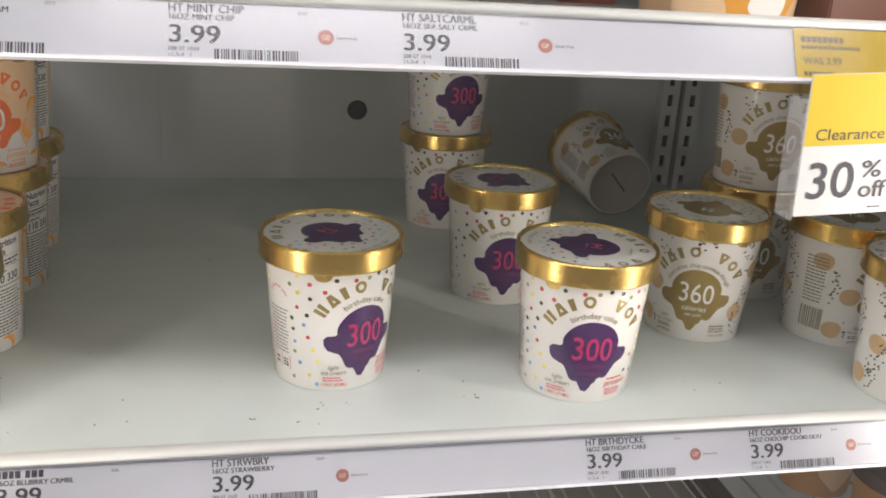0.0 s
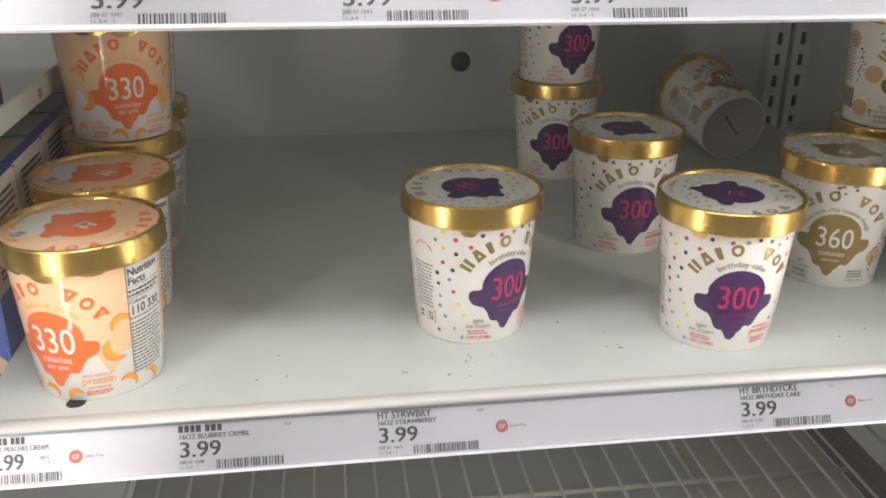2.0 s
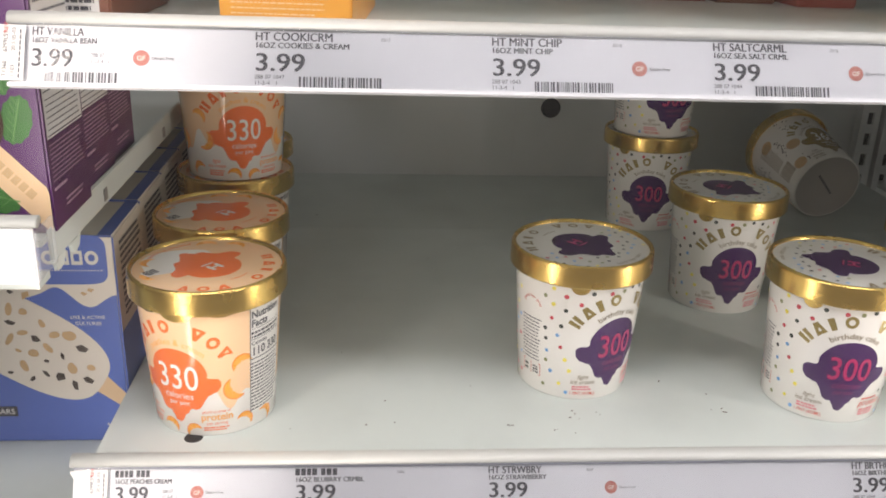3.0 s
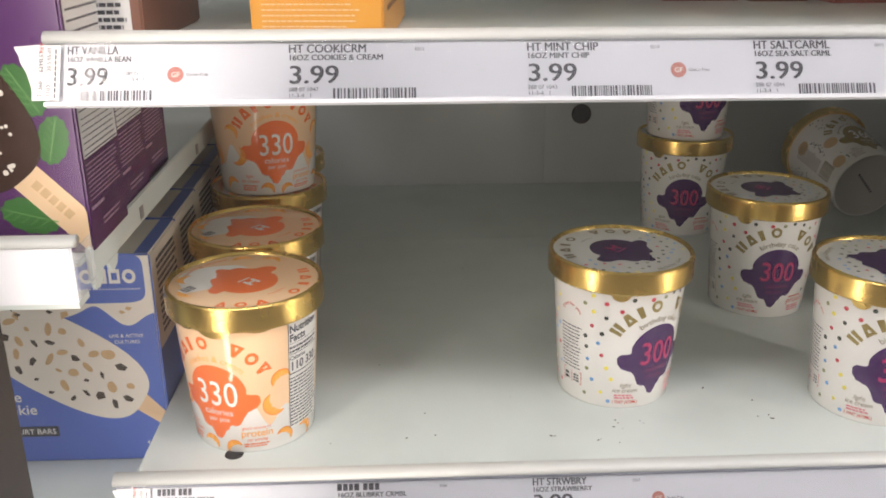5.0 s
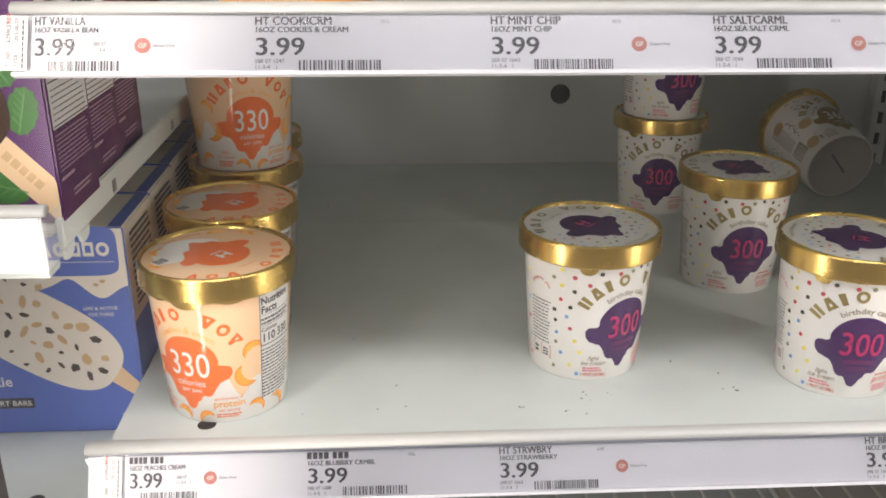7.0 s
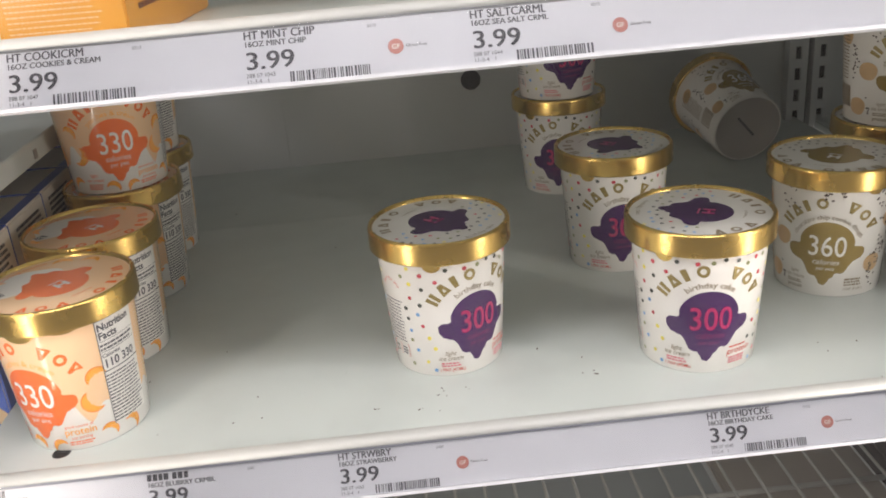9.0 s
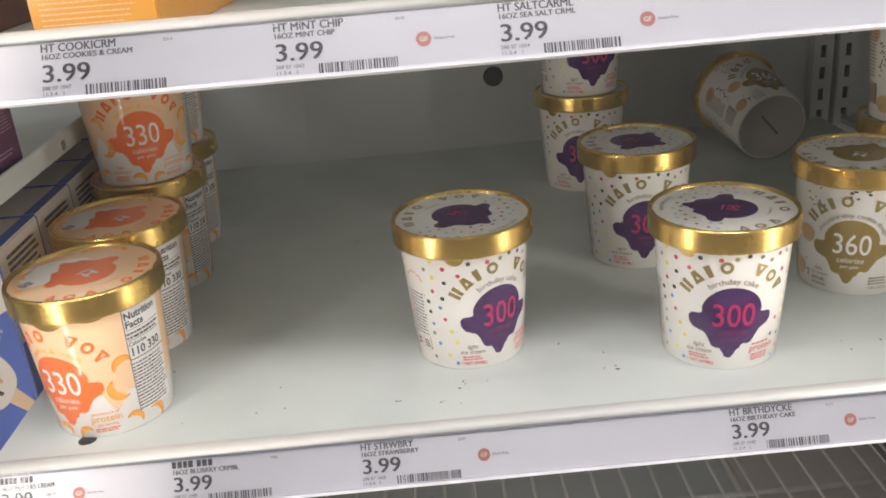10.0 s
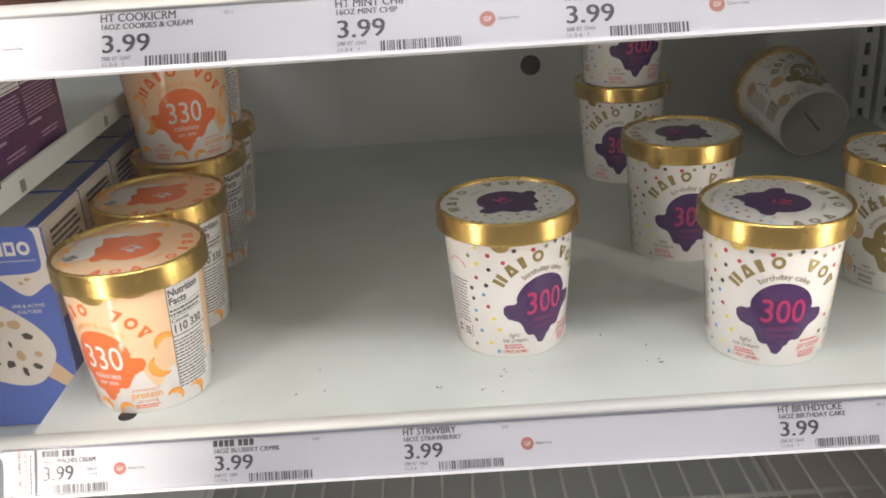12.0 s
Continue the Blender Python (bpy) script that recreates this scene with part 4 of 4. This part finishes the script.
YM = [(0.0090, "v"), (0.0088, "o"), (0.0072, "n"), (0.0072, "n"), (0.0088, "o")]


def bar_outline(length, radius):
    def outline(t):
        c, s = math.cos(t), math.sin(t)
        return length * math.copysign(abs(c) ** 0.8, c), radius * math.copysign(abs(s) ** 0.68, s)
    return outline


LEFT_LOW, LEFT_HIGH = 0.956, 1.150


def blue_carton(x, y, z, front=True):
    rng = random.Random(3)
    w, d, h = 0.165, 0.072, 0.154
    root = carton("blue frozen yogurt bar carton with a printed cream bar", pose(x - w, y, z), w, d, h, M_BOXBLUE, M_BOXCREAM, M_BOXCREAM)
    f1, f2, f3 = flat_front(0.00015), flat_front(0.0003), flat_front(0.00045)
    # cream wave along the top with a blue brand panel let into it
    bm = bmesh.new()
    n, vs, fs = 60, [], []
    for k in range(n + 1):
        u = 0.001 + (w - 0.002) * k / n
        q = u / w
        low = 0.1135 - 0.010 * math.exp(-((q - 0.885) / 0.07) ** 2) + 0.005 * math.exp(-((q - 0.76) / 0.05) ** 2) - 0.004 * math.exp(-((q - 0.60) / 0.08) ** 2)
        vs += [(u, low), (u, h - 0.001)]
        if k:
            fs.append((2 * k - 2, 2 * k, 2 * k + 1, 2 * k - 1))
    put(bm, vs, fs, f1)
    part("cream_wave", bm, M_BOXCREAM, root)
    bm = bmesh.new()
    def panel(t):
        c, s = math.cos(t), math.sin(t)
        e = 0.35
        return 0.031 * math.copysign(abs(c) ** e, c), 0.0175 * math.copysign(abs(s) ** e, s)
    put(bm, *blob_art(w - 0.0360, h - 0.0165, panel, 48, 2), f2)
    part("brand_panel", bm, M_BOXBLUE, root)
    mark_row(YM, 0.0100, w - 0.0335, h - 2.0200, 2.0, 90, 0.0014, f3, root, M_WHITEINK)
    bm = bmesh.new()
    for k in range(22):
        put(bm, *disc_art(w - 0.053 + 0.0021 * k, h - 0.0240, 0.0006, 6), f3)
    part("brand_dots", bm, M_WHITEINK, root)
    # the printed bar on its stick
    art = blob_art(0, 0, bar_outline(0.057, 0.0300), 60, 3)
    bm = bmesh.new()
    put(bm, *turned(art, -32.5, w - 0.064, 0.077), f2)
    part("printed_bar", bm, M_BOXCREAM, root, "printed cream yogurt bar")
    bm = bmesh.new()
    put(bm, *turned(quad_art(0.052, 0.085, -0.0075, 0.0075), -32.5, w - 0.064, 0.077), flat_front(0.000225))
    bm.verts.ensure_lookup_table()
    for v in bm.verts:
        v.co.x = min(v.co.x, w - 0.001)
    part("printed_stick", bm, M_STICK, root)
    bm = bmesh.new()
    spots = []
    for k in range(900):
        a, r = rng.random() * 2 * math.pi, math.sqrt(rng.random()) * 0.93
        c = turned(([(0.053 * r * math.cos(a), 0.0275 * r * math.sin(a))], []), -32.5, w - 0.064, 0.077)[0][0]
        if any(math.hypot(c[0] - p[0], c[1] - p[1]) < 0.0092 for p in spots):
            continue
        spots.append(c)
        s, t, big = rng.uniform(0.0020, 0.0050), rng.random() * 180, rng.uniform(0.45, 0.9)
        if rng.random() < 0.42:
            put(bm, *turned(blob_art(0, 0, bumps(s * 0.9, (rng.uniform(0, 360), 0.35, 50), (rng.uniform(0, 360), -0.2, 40), sy=big), 14, 1), t, *c), f3, 1)
        else:
            corners = [(s * (0.75 + 0.5 * rng.random()) * math.cos(q), s * big * (0.6 + 0.5 * rng.random()) * math.sin(q)) for q in (0.3, 1.4, 2.4, 3.6, 5.1)]
            put(bm, *turned((corners, [(0, 1, 2, 3, 4)]), t, *c), f3, 0)
    for k in range(12):
        u, v = rng.uniform(0.03, w - 0.004), 0.1155 + rng.uniform(-0.004, 0.004)
        s = rng.uniform(0.0018, 0.0034)
        put(bm, *turned(([(-s, -s * 0.6), (s * 0.7, -s * 0.5), (s, s * 0.4), (-s * 0.3, s * 0.7)], [(0, 1, 2, 3)]), rng.uniform(0, 180), u, v), f3, k % 2)
    part("chunk_print", bm, [M_CHIP, M_TAN], root)
    bm = bmesh.new()
    put(bm, *text_art("LIVE & ACTIVE", 0.0026, w - 0.0215, 0.0950, "centre", bold=0.01), f2)
    put(bm, *text_art("CULTURES", 0.0026, w - 0.0215, 0.0905, "centre", bold=0.01), f2)
    put(bm, *text_art("cookie", 0.0080, w - 0.0885, 0.0380, "right", bold=0.012), f2)
    put(bm, *text_art("white", 0.0080, w - 0.0975, 0.0480, "right", bold=0.012), f2)
    put(bm, *text_art("YOGURT BARS", 0.0042, w - 0.0780, 0.0225, "right", bold=0.008), f3)
    put(bm, *text_art("4 PACK", 0.0028, w - 0.0170, 0.0125, "left", bold=0.02), f2)
    part("front_print", bm, M_WHITEINK, root)
    bm = bmesh.new()
    put(bm, *quad_art(w - 0.126, w - 0.0760, 0.0205, 0.0285), f2)
    part("dark_banner", bm, M_INK, root)
    # side and top print
    bm = bmesh.new()
    sd = flat_side(w, 0.00015)
    put(bm, *quad_art(0.001, d - 0.001, 0.001, h * 0.55), sd, 0)
    part("side_wash", bm, M_BOXBLUE, root)
    bm = bmesh.new()
    rule_lines(bm, rng, 0.012, d - 0.006, h * 0.60, h - 0.006, 12, flat_side(w, 0.0003))
    part("side_print", bm, M_INK, root)
    tp = lambda u, v: (u, v, h + 0.0004)
    bm = bmesh.new()
    put(bm, *quad_art(w - 0.010, w - 0.001, 0.001, d - 0.001), tp, 0)
    for k in range(9):
        put(bm, *blob_art(rng.uniform(0.02, w - 0.02), rng.uniform(0.012, d - 0.012), bumps(rng.uniform(0.004, 0.008), (rng.uniform(0, 360), 0.3, 40)), 16, 1), tp, 1)
    part("top_print", bm, [M_BOXBLUE, M_CHIP], root)
    return root


bc = blue_carton(-0.2368, 0.121, LEFT_LOW)
for k in range(1, 6):
    copy_thing(bc, pose(-0.2368 - 0.165 - 0.0012 * k, 0.121 + 0.0742 * k, LEFT_LOW))
copy_thing(bc, pose(-0.575, 0.118, LEFT_LOW))


PW = 0.165
LEAVES = ((PW - 0.0125, 0.0600, 0.0125, 75), (PW - 0.0230, 0.0850, 0.0140, 120), (PW - 0.0290, 0.0210, 0.0150, 165), (PW - 0.0700, 0.0250, 0.0140, 30))


def purple_carton(x, y, z):
    rng = random.Random(9)
    w, d, h = 0.165, 0.0625, 0.146
    root = carton("purple frozen yogurt bar carton with mint leaves", pose(x - w, y, z), w, d, h, M_BOXPURPLE, M_BOXDARK, M_BOXPURPLE)
    f1, f2, f3 = flat_front(0.00015), flat_front(0.0003), flat_front(0.00045)
    for u, v, r, t in LEAVES:
        bm = bmesh.new()
        put(bm, *turned(blob_art(0, 0, lambda a, r=r: (r * math.cos(a) * (1 + 0.04 * math.cos(12 * a)), r * 0.62 * math.sin(a) * (1 + 0.04 * math.cos(12 * a))), 48, 3), t, u, v), f1)
        part("mint_leaf", bm, M_LEAF, root, "printed green mint leaf")
    bm = bmesh.new()
    for u, v, r, t in LEAVES:
        put(bm, *turned(quad_art(-r * 0.9, r * 0.9, -0.0004, 0.0004), t, u, v), f2)
        for k in range(-2, 3):
            put(bm, *turned(quad_art(0, r * 0.45, -0.00025, 0.00025), t + 50, u + k * r * 0.3 * math.cos(radians(t)), v + k * r * 0.3 * math.sin(radians(t))), f2)
    part("leaf_veins", bm, M_LEAF2, root)
    bm = bmesh.new()
    put(bm, *turned(quad_art(-0.008, 0.052, -0.0085, 0.0085, 12, 2), -47, w - 0.0300, 0.0430), flat_front(0.000225))
    for v in bm.verts:
        v.co.x, v.co.z = min(v.co.x, w - 0.001), max(v.co.z, 0.001)
    part("printed_stick", bm, M_STICK, root, "printed wooden stick")
    bm = bmesh.new()
    put(bm, *turned(blob_art(0, 0, bar_outline(0.062, 0.031), 60, 3), -52, w - 0.068, 0.089), f2)
    part("printed_bar", bm, M_CHOC, root, "printed dark chocolate bar")
    bm = bmesh.new()
    for k in range(130):
        a, r = rng.random() * 2 * math.pi, math.sqrt(rng.random()) * 0.95
        c = turned(([(0.058 * r * math.cos(a), 0.029 * r * math.sin(a))], []), -52, w - 0.068, 0.089)[0][0]
        put(bm, *disc_art(*c, rng.uniform(0.0008, 0.0017), 7), f3)
    part("printed_nibs", bm, M_BOXCREAM, root)
    at = -0.012
    for ww in (0.0042, 0.0042, 0.0036, 0.0036, 0.0042):
        bm = bmesh.new()
        put(bm, *turned(quad_art(at, at + ww, -0.0024, 0.0024), -47, w - 0.0170, 0.0295), f2)
        part("stick_wordmark_block", bm, M_TAN, root)
        at += ww + 0.0012
    sd1, sd2 = flat_side(w, 0.00015), flat_side(w, 0.0003)
    bm = bmesh.new()
    put(bm, *quad_art(0.0035, d - 0.003, 0.049, h - 0.004), sd1)
    part("nutrition_panel", bm, M_PAPER, root, "white nutrition panel")
    bm = bmesh.new()
    rule_lines(bm, rng, 0.006, d - 0.006, 0.078, h - 0.008, 11, sd2, 0, 0.22)
    put(bm, *quad_art(0.0045, d - 0.004, 0.0725, 0.0732), sd2)
    put(bm, *quad_art(0.0045, d - 0.004, 0.0500, 0.0507), sd2)
    rule_lines(bm, rng, 0.006, d - 0.006, 0.053, 0.0715, 6, sd2, 0, 0.20)
    part("nutrition_print", bm, M_INK2, root)
    bm = bmesh.new()
    rule_lines(bm, rng, 0.005, d - 0.006, 0.0265, 0.0475, 9, sd1, 0, 0.30)
    rule_lines(bm, rng, 0.005, 0.026, 0.0215, 0.0250, 1, sd1, 0, 0.5)
    rule_lines(bm, rng, 0.020, d - 0.012, 0.0095, 0.0150, 2, sd1, 0, 0.4)
    part("side_print", bm, M_PALEPINK, root)
    return root


pc = purple_carton(-0.2325, 0.0160, LEFT_HIGH)
for k in range(1, 3):
    copy_thing(pc, pose(-0.2325 - 0.165 - 0.0035 * k, 0.0160 + 0.0632 * k, LEFT_HIGH))
copy_thing(pc, pose(-0.568, 0.0150, LEFT_HIGH))


def plain_shelf(z, y0, x1, label):
    root = thing("shelf", label, "shelf", group="freezer shelves")
    part("tray", boxed(CASE_L + 0.01, x1 - 0.004, y0, 0.63, z - 0.004, z - 0.0003, 0.001), M_SHELF, root)
    bm = box(bmesh.new(), x1 - 0.0035, x1 - 0.0010, y0 + 0.005, 0.62, z - 0.0135, z + 0.004, 0.0008)
    part("side_bracket", bm, M_SHELF, root, "white enamelled side bracket")
    # thin grey plates colour in the shade of slots that are not cut
    for k in range(3):
        y = y0 + 0.100 + 0.16 * k
        part("bracket_slot_plate", boxed(x1 - 0.0012, x1 - 0.0006, y - 0.0035, y + 0.0035, z - 0.0105, z - 0.0030), M_POST2, root, "grey plate coloured as the shade in a slot")
    for k in range(2):
        bm = bmesh.new()
        prism = [(0.0, 0.0), (0.020, 0.0), (0.017, -0.010), (0.011, -0.0135), (0.006, -0.0120), (0.004, -0.004)]
        near = [bm.verts.new((x1 - 0.0032, y0 + 0.003 + 0.026 * k + a, z - 0.0133 + 0.55 * c)) for a, c in prism]
        far = [bm.verts.new((x1 - 0.0012, y0 + 0.003 + 0.026 * k + a, z - 0.0133 + 0.55 * c)) for a, c in prism]
        bm.faces.new(near)
        bm.faces.new(far[::-1])
        for i in range(6):
            bm.faces.new((near[i], far[i], far[(i + 1) % 6], near[(i + 1) % 6]))
        bmesh.ops.recalc_face_normals(bm, faces=bm.faces)
        part("bracket_hook", bm, M_SHELF, root, "white enamelled shelf hook")
    return root


ls = plain_shelf(LEFT_HIGH, 0.006, -0.2325, "white enamelled shelf of the next bay under purple cartons")
rail = thing("price_rail", "blank white price rail of the next bay's shelf", "price rail")
part("label_channel", boxed(CASE_L + 0.01, -0.2335, -0.013, -0.010, 1.1335, 1.1640, 0.0008), M_RAIL, rail)
bm = bmesh.new()
sweep_x(bm, [(-0.0100 + 0.0052 * math.cos(2 * math.pi * k / 16), 1.1660 + 0.0030 * math.sin(2 * math.pi * k / 16)) for k in range(16)], CASE_L + 0.01, -0.2315)
part("front_bead", bm, M_ALU, rail, "rounded aluminium bead", True)
part("end_clip", boxed(-0.2332, -0.2318, -0.012, 0.012, 1.136, 1.162, 0.0005), M_CLEAR, rail, "clear plastic end clip")
part("rail_web", boxed(CASE_L + 0.01, -0.2345, -0.0098, 0.0055, 1.1300, 1.1335), M_SHELF, rail)

lw = thing("shelf", "white enamelled shelf of the next bay under blue cartons", "shelf", group="freezer shelves")
part("tray", boxed(CASE_L + 0.01, -0.2372, -0.045, 0.63, LEFT_LOW - 0.004, LEFT_LOW - 0.0003, 0.001), M_SHELF, lw)
# flat disc on the tray, coloured black for the hole's inner shade
bm = bmesh.new()
lathe(bm, [(0.0, 0.0003), (0.0050, 0.0003), (0.0054, 0)], 20)
p = part("tray_hole_disc", bm, M_BLACK, lw, "black disc painted as the dark of a hole")
p.matrix_local = pose(-0.288, 0.0436, LEFT_LOW - 0.0002)


# ---- cartons on the upper shelf ----
def amber_carton():
    rng = random.Random(2)
    w, d, h = 0.070, 0.165, 0.125
    root = carton("amber printed ice cream carton on the upper shelf", pose(-0.1500, 0.058, HIGH[2], 0, 0, -4), w, d, h, M_BOXORANGE, M_BOXORANGE, M_BOXORANGE)
    bm = bmesh.new()
    rule_lines(bm, rng, 0.006, w - 0.012, 0.006, 0.060, 19, flat_front(0.0002), 0, 0.26)
    part("front_print", bm, M_STICK, root)
    bm = bmesh.new()
    rule_lines(bm, rng, 0.02, 0.10, 0.018, 0.030, 2, flat_side(w, 0.0002), 0, 0.5)
    part("side_print", bm, M_BOXBROWN, root)


amber_carton()


def brown_carton():
    rng = random.Random(4)
    w, d, h = 0.100, 0.140, 0.130
    root = carton("brown ice cream carton with nutrition table on the upper shelf", pose(-0.2290 - 0.080, 0.070, HIGH[2]), w, d, h, M_BOXBROWN, M_BOXBROWN, M_BOXBROWN)
    bm = bmesh.new()
    put(bm, *quad_art(0.020, 0.058, 0.004, 0.070), flat_front(0.00015))
    put(bm, *quad_art(0.062, 0.094, 0.004, 0.070), flat_front(0.00015))
    part("nutrition_panel", bm, M_PAPER, root)
    bm = bmesh.new()
    rule_lines(bm, rng, 0.022, 0.056, 0.006, 0.068, 16, flat_front(0.0003))
    rule_lines(bm, rng, 0.064, 0.092, 0.006, 0.068, 16, flat_front(0.0003))
    part("nutrition_print", bm, M_INK, root)


upper_tub = tub_blank("orange and white ice cream tub on the upper shelf", "peach lid top", M_PEACH)
M_PAN2 = mat("case_pan_brown", (0.42, 0.37, 0.325), 0.5, vary=0.1, scale=8)

upper_tub.matrix_world = standing(0.3330, 0.120, HIGH[2] + 0.0002, -90)
bm = bmesh.new()
put(bm, *blob_art(0, 0.034, bumps(0.030, (-90, 0.3, 15), (-60, 0.2, 9), (-125, 0.25, 12), (0, 0.1, 10)), 72, 5), skin(0.00015))
part("badge", bm, M_BOXORANGE, upper_tub, "orange printed badge", True)
bm = bmesh.new()
put(bm, *blob_art(0.004, 0.020, bumps(0.013, (90, 0.4, 20), (30, 0.2, 15), (200, 0.2, 20)), 40, 3), skin(0.0003))
part("white_drip", bm, M_WHITEINK, upper_tub, "white printed drip", True)
for x, y, a in ((0.360, 0.235, -70), (0.505, 0.150, -100)):
    copy_thing(upper_tub, standing(x, y, HIGH[2] + 0.0002, a))


def red_carton(x, y, w, m):
    root = carton("reddish brown ice cream carton deep on the upper shelf", pose(x, y, HIGH[2]), w, 0.12, 0.11, m, M_BOXBROWN, m)
    bm = bmesh.new()
    put(bm, *blob_art(w / 2, 0.05, bumps(w * 0.3, (40, 0.2, 20), (200, 0.2, 30)), 30, 2), flat_front(0.0002))
    part("front_badge", bm, M_PEACH, root)


M_BOXRED = mat("carton_red", (0.36, 0.10, 0.08), 0.4, vary=0.12)
red_carton(0.075, 0.36, 0.060, M_BOXBROWN)
red_carton(0.145, 0.33, 0.065, M_BOXRED)
red_carton(0.215, 0.32, 0.050, M_BOXBROWN)
red_carton(0.275, 0.30, 0.050, M_BOXRED)
red_carton(0.392, 0.10, 0.060, M_BOXBROWN)
brown_carton()


# ---- the level below ----
def wire_shelf(x0, x1, z):
    root = thing("wire_shelf", "white coated wire freezer shelf", "wire shelf", group="wire shelves")
    def rod(a, b, r):
        bm = bmesh.new()
        d = Vector(b) - Vector(a)
        m = Matrix.Translation((Vector(a) + Vector(b)) / 2) @ d.to_track_quat("Z", "Y").to_matrix().to_4x4()
        bmesh.ops.create_cone(bm, cap_ends=True, segments=8, radius1=r, radius2=r, depth=d.length, matrix=m)
        return bm
    n = int((x1 - x0) / 0.030)
    for k in range(n + 1):
        x = x0 + (x1 - x0) * k / n
        part("wire", rod((x, 0.03, z), (x, 0.60, z), 0.0017), M_WIRE, root, "", True)
    for y in (0.03, 0.14, 0.27, 0.40, 0.52, 0.60):
        part("cross_wire", rod((x0, y, z - 0.0045), (x1, y, z - 0.0045), 0.0028), M_WIRE, root, "", True)
    return root


wire_shelf(-0.232, 0.500, 0.735)
wire_shelf(0.530, 1.30, 0.735)
wire_shelf(-0.232, 0.545, 0.460)
side = thing("wire_divider", "brown painted steel bar between the wire shelves", "divider")
part("bar", boxed(0.504, 0.526, 0.02, 0.62, 0.715, 0.745, 0.003), M_POST, side)


M_CARAMEL = mat("caramel_print", (0.52, 0.27, 0.10), 0.35, vary=0.10, scale=50)
M_CARAMEL_DARK = mat("dark_brown_lid", (0.075, 0.050, 0.040), 0.40, vary=0.10)


def low_tub():
    root = tub_blank("caramel brown ice cream tub with dark lid on wire shelf", "dark brown lid top", M_CARAMEL)
    for c in root.children:
        if c.name.startswith("lid_"):
            c.data.materials.clear()
            c.data.materials.append(M_CARAMEL_DARK)
    bm = bmesh.new()
    put(bm, *blob_art(0, 0.040, bumps(0.024, (-90, 0.3, 18), (40, 0.15, 20)), 40, 4), skin(0.0002))
    part("badge", bm, M_STICK, root, "pale printed badge")
    return root


tub = low_tub()
tub.matrix_world = standing(0.64, 0.20, 0.7370, -90)
copy_thing(tub, standing(0.64, 0.33, 0.7370, -90))
for x, y in ((-0.16, 0.10), (-0.06, 0.42)):
    tagged(copy_thing(upper_tub, standing(x, y, 0.7370, -90)), "orange and white ice cream tub on the wire shelf", "ice cream tub", "ice cream tubs")


pan = thing("drip_tray", "bluish grey plastic tray under the wire shelf", "tray")
part("tray", boxed(-0.230, 0.338, 0.02, 0.62, 0.716, 0.722, 0.002), M_DARKPAN, pan)
pan = thing("drip_tray", "brownish grey plastic tray under the wire shelf", "tray")
part("tray", boxed(0.344, 0.500, 0.02, 0.62, 0.716, 0.722, 0.002), M_PAN2, pan)


# ---- crumbs, marks and a painted hole on the shelf ----
rng = random.Random(21)
bm = bmesh.new()
spots = [(0.0750, 0.0780, 0.012, 7), (0.0, 0.119, 0.0005, 1), (0.165, 0.085, 0.010, 4), (-0.129, 0.487, 0.002, 1), (0.05, 0.060, 0.015, 3), (0.12, 0.10, 0.05, 4), (-0.10, 0.07, 0.05, 4), (0.32, 0.07, 0.05, 4), (0.02, 0.25, 0.20, 4), (0.02, 0.07, 0.005, 2)]
for sx, sy, spread, n in spots:
    for k in range(n):
        x, y = sx + rng.uniform(-spread, spread), sy + rng.uniform(-spread, spread) * 0.6
        s = rng.uniform(0.0003, 0.0008)
        r = bmesh.ops.create_icosphere(bm, subdivisions=1, radius=s, matrix=Matrix.LocRotScale((x, y, MAIN[2] + s * 0.25), Euler((0, 0, rng.uniform(0, 3))), (rng.uniform(0.8, 2.4), 0.8, 0.45)))
tagged(finish("crumbs", bm, M_CRUMB), "dark crumbs and scuff marks on the white shelf", "crumbs", kind="stuff")
# nothing is cut here: a black disc paints the dark inside the hole
bm = bmesh.new()
lathe(bm, [(0.0, 0.0003), (0.0055, 0.0003), (0.0059, 0)], 20)
hole = tagged(finish("shelf_hole_disc", bm, M_BLACK), "black disc painted as the dark of a round shelf hole", "hole", kind="structure")
hole.matrix_world = pose(-0.1800, 0.0560, MAIN[2])
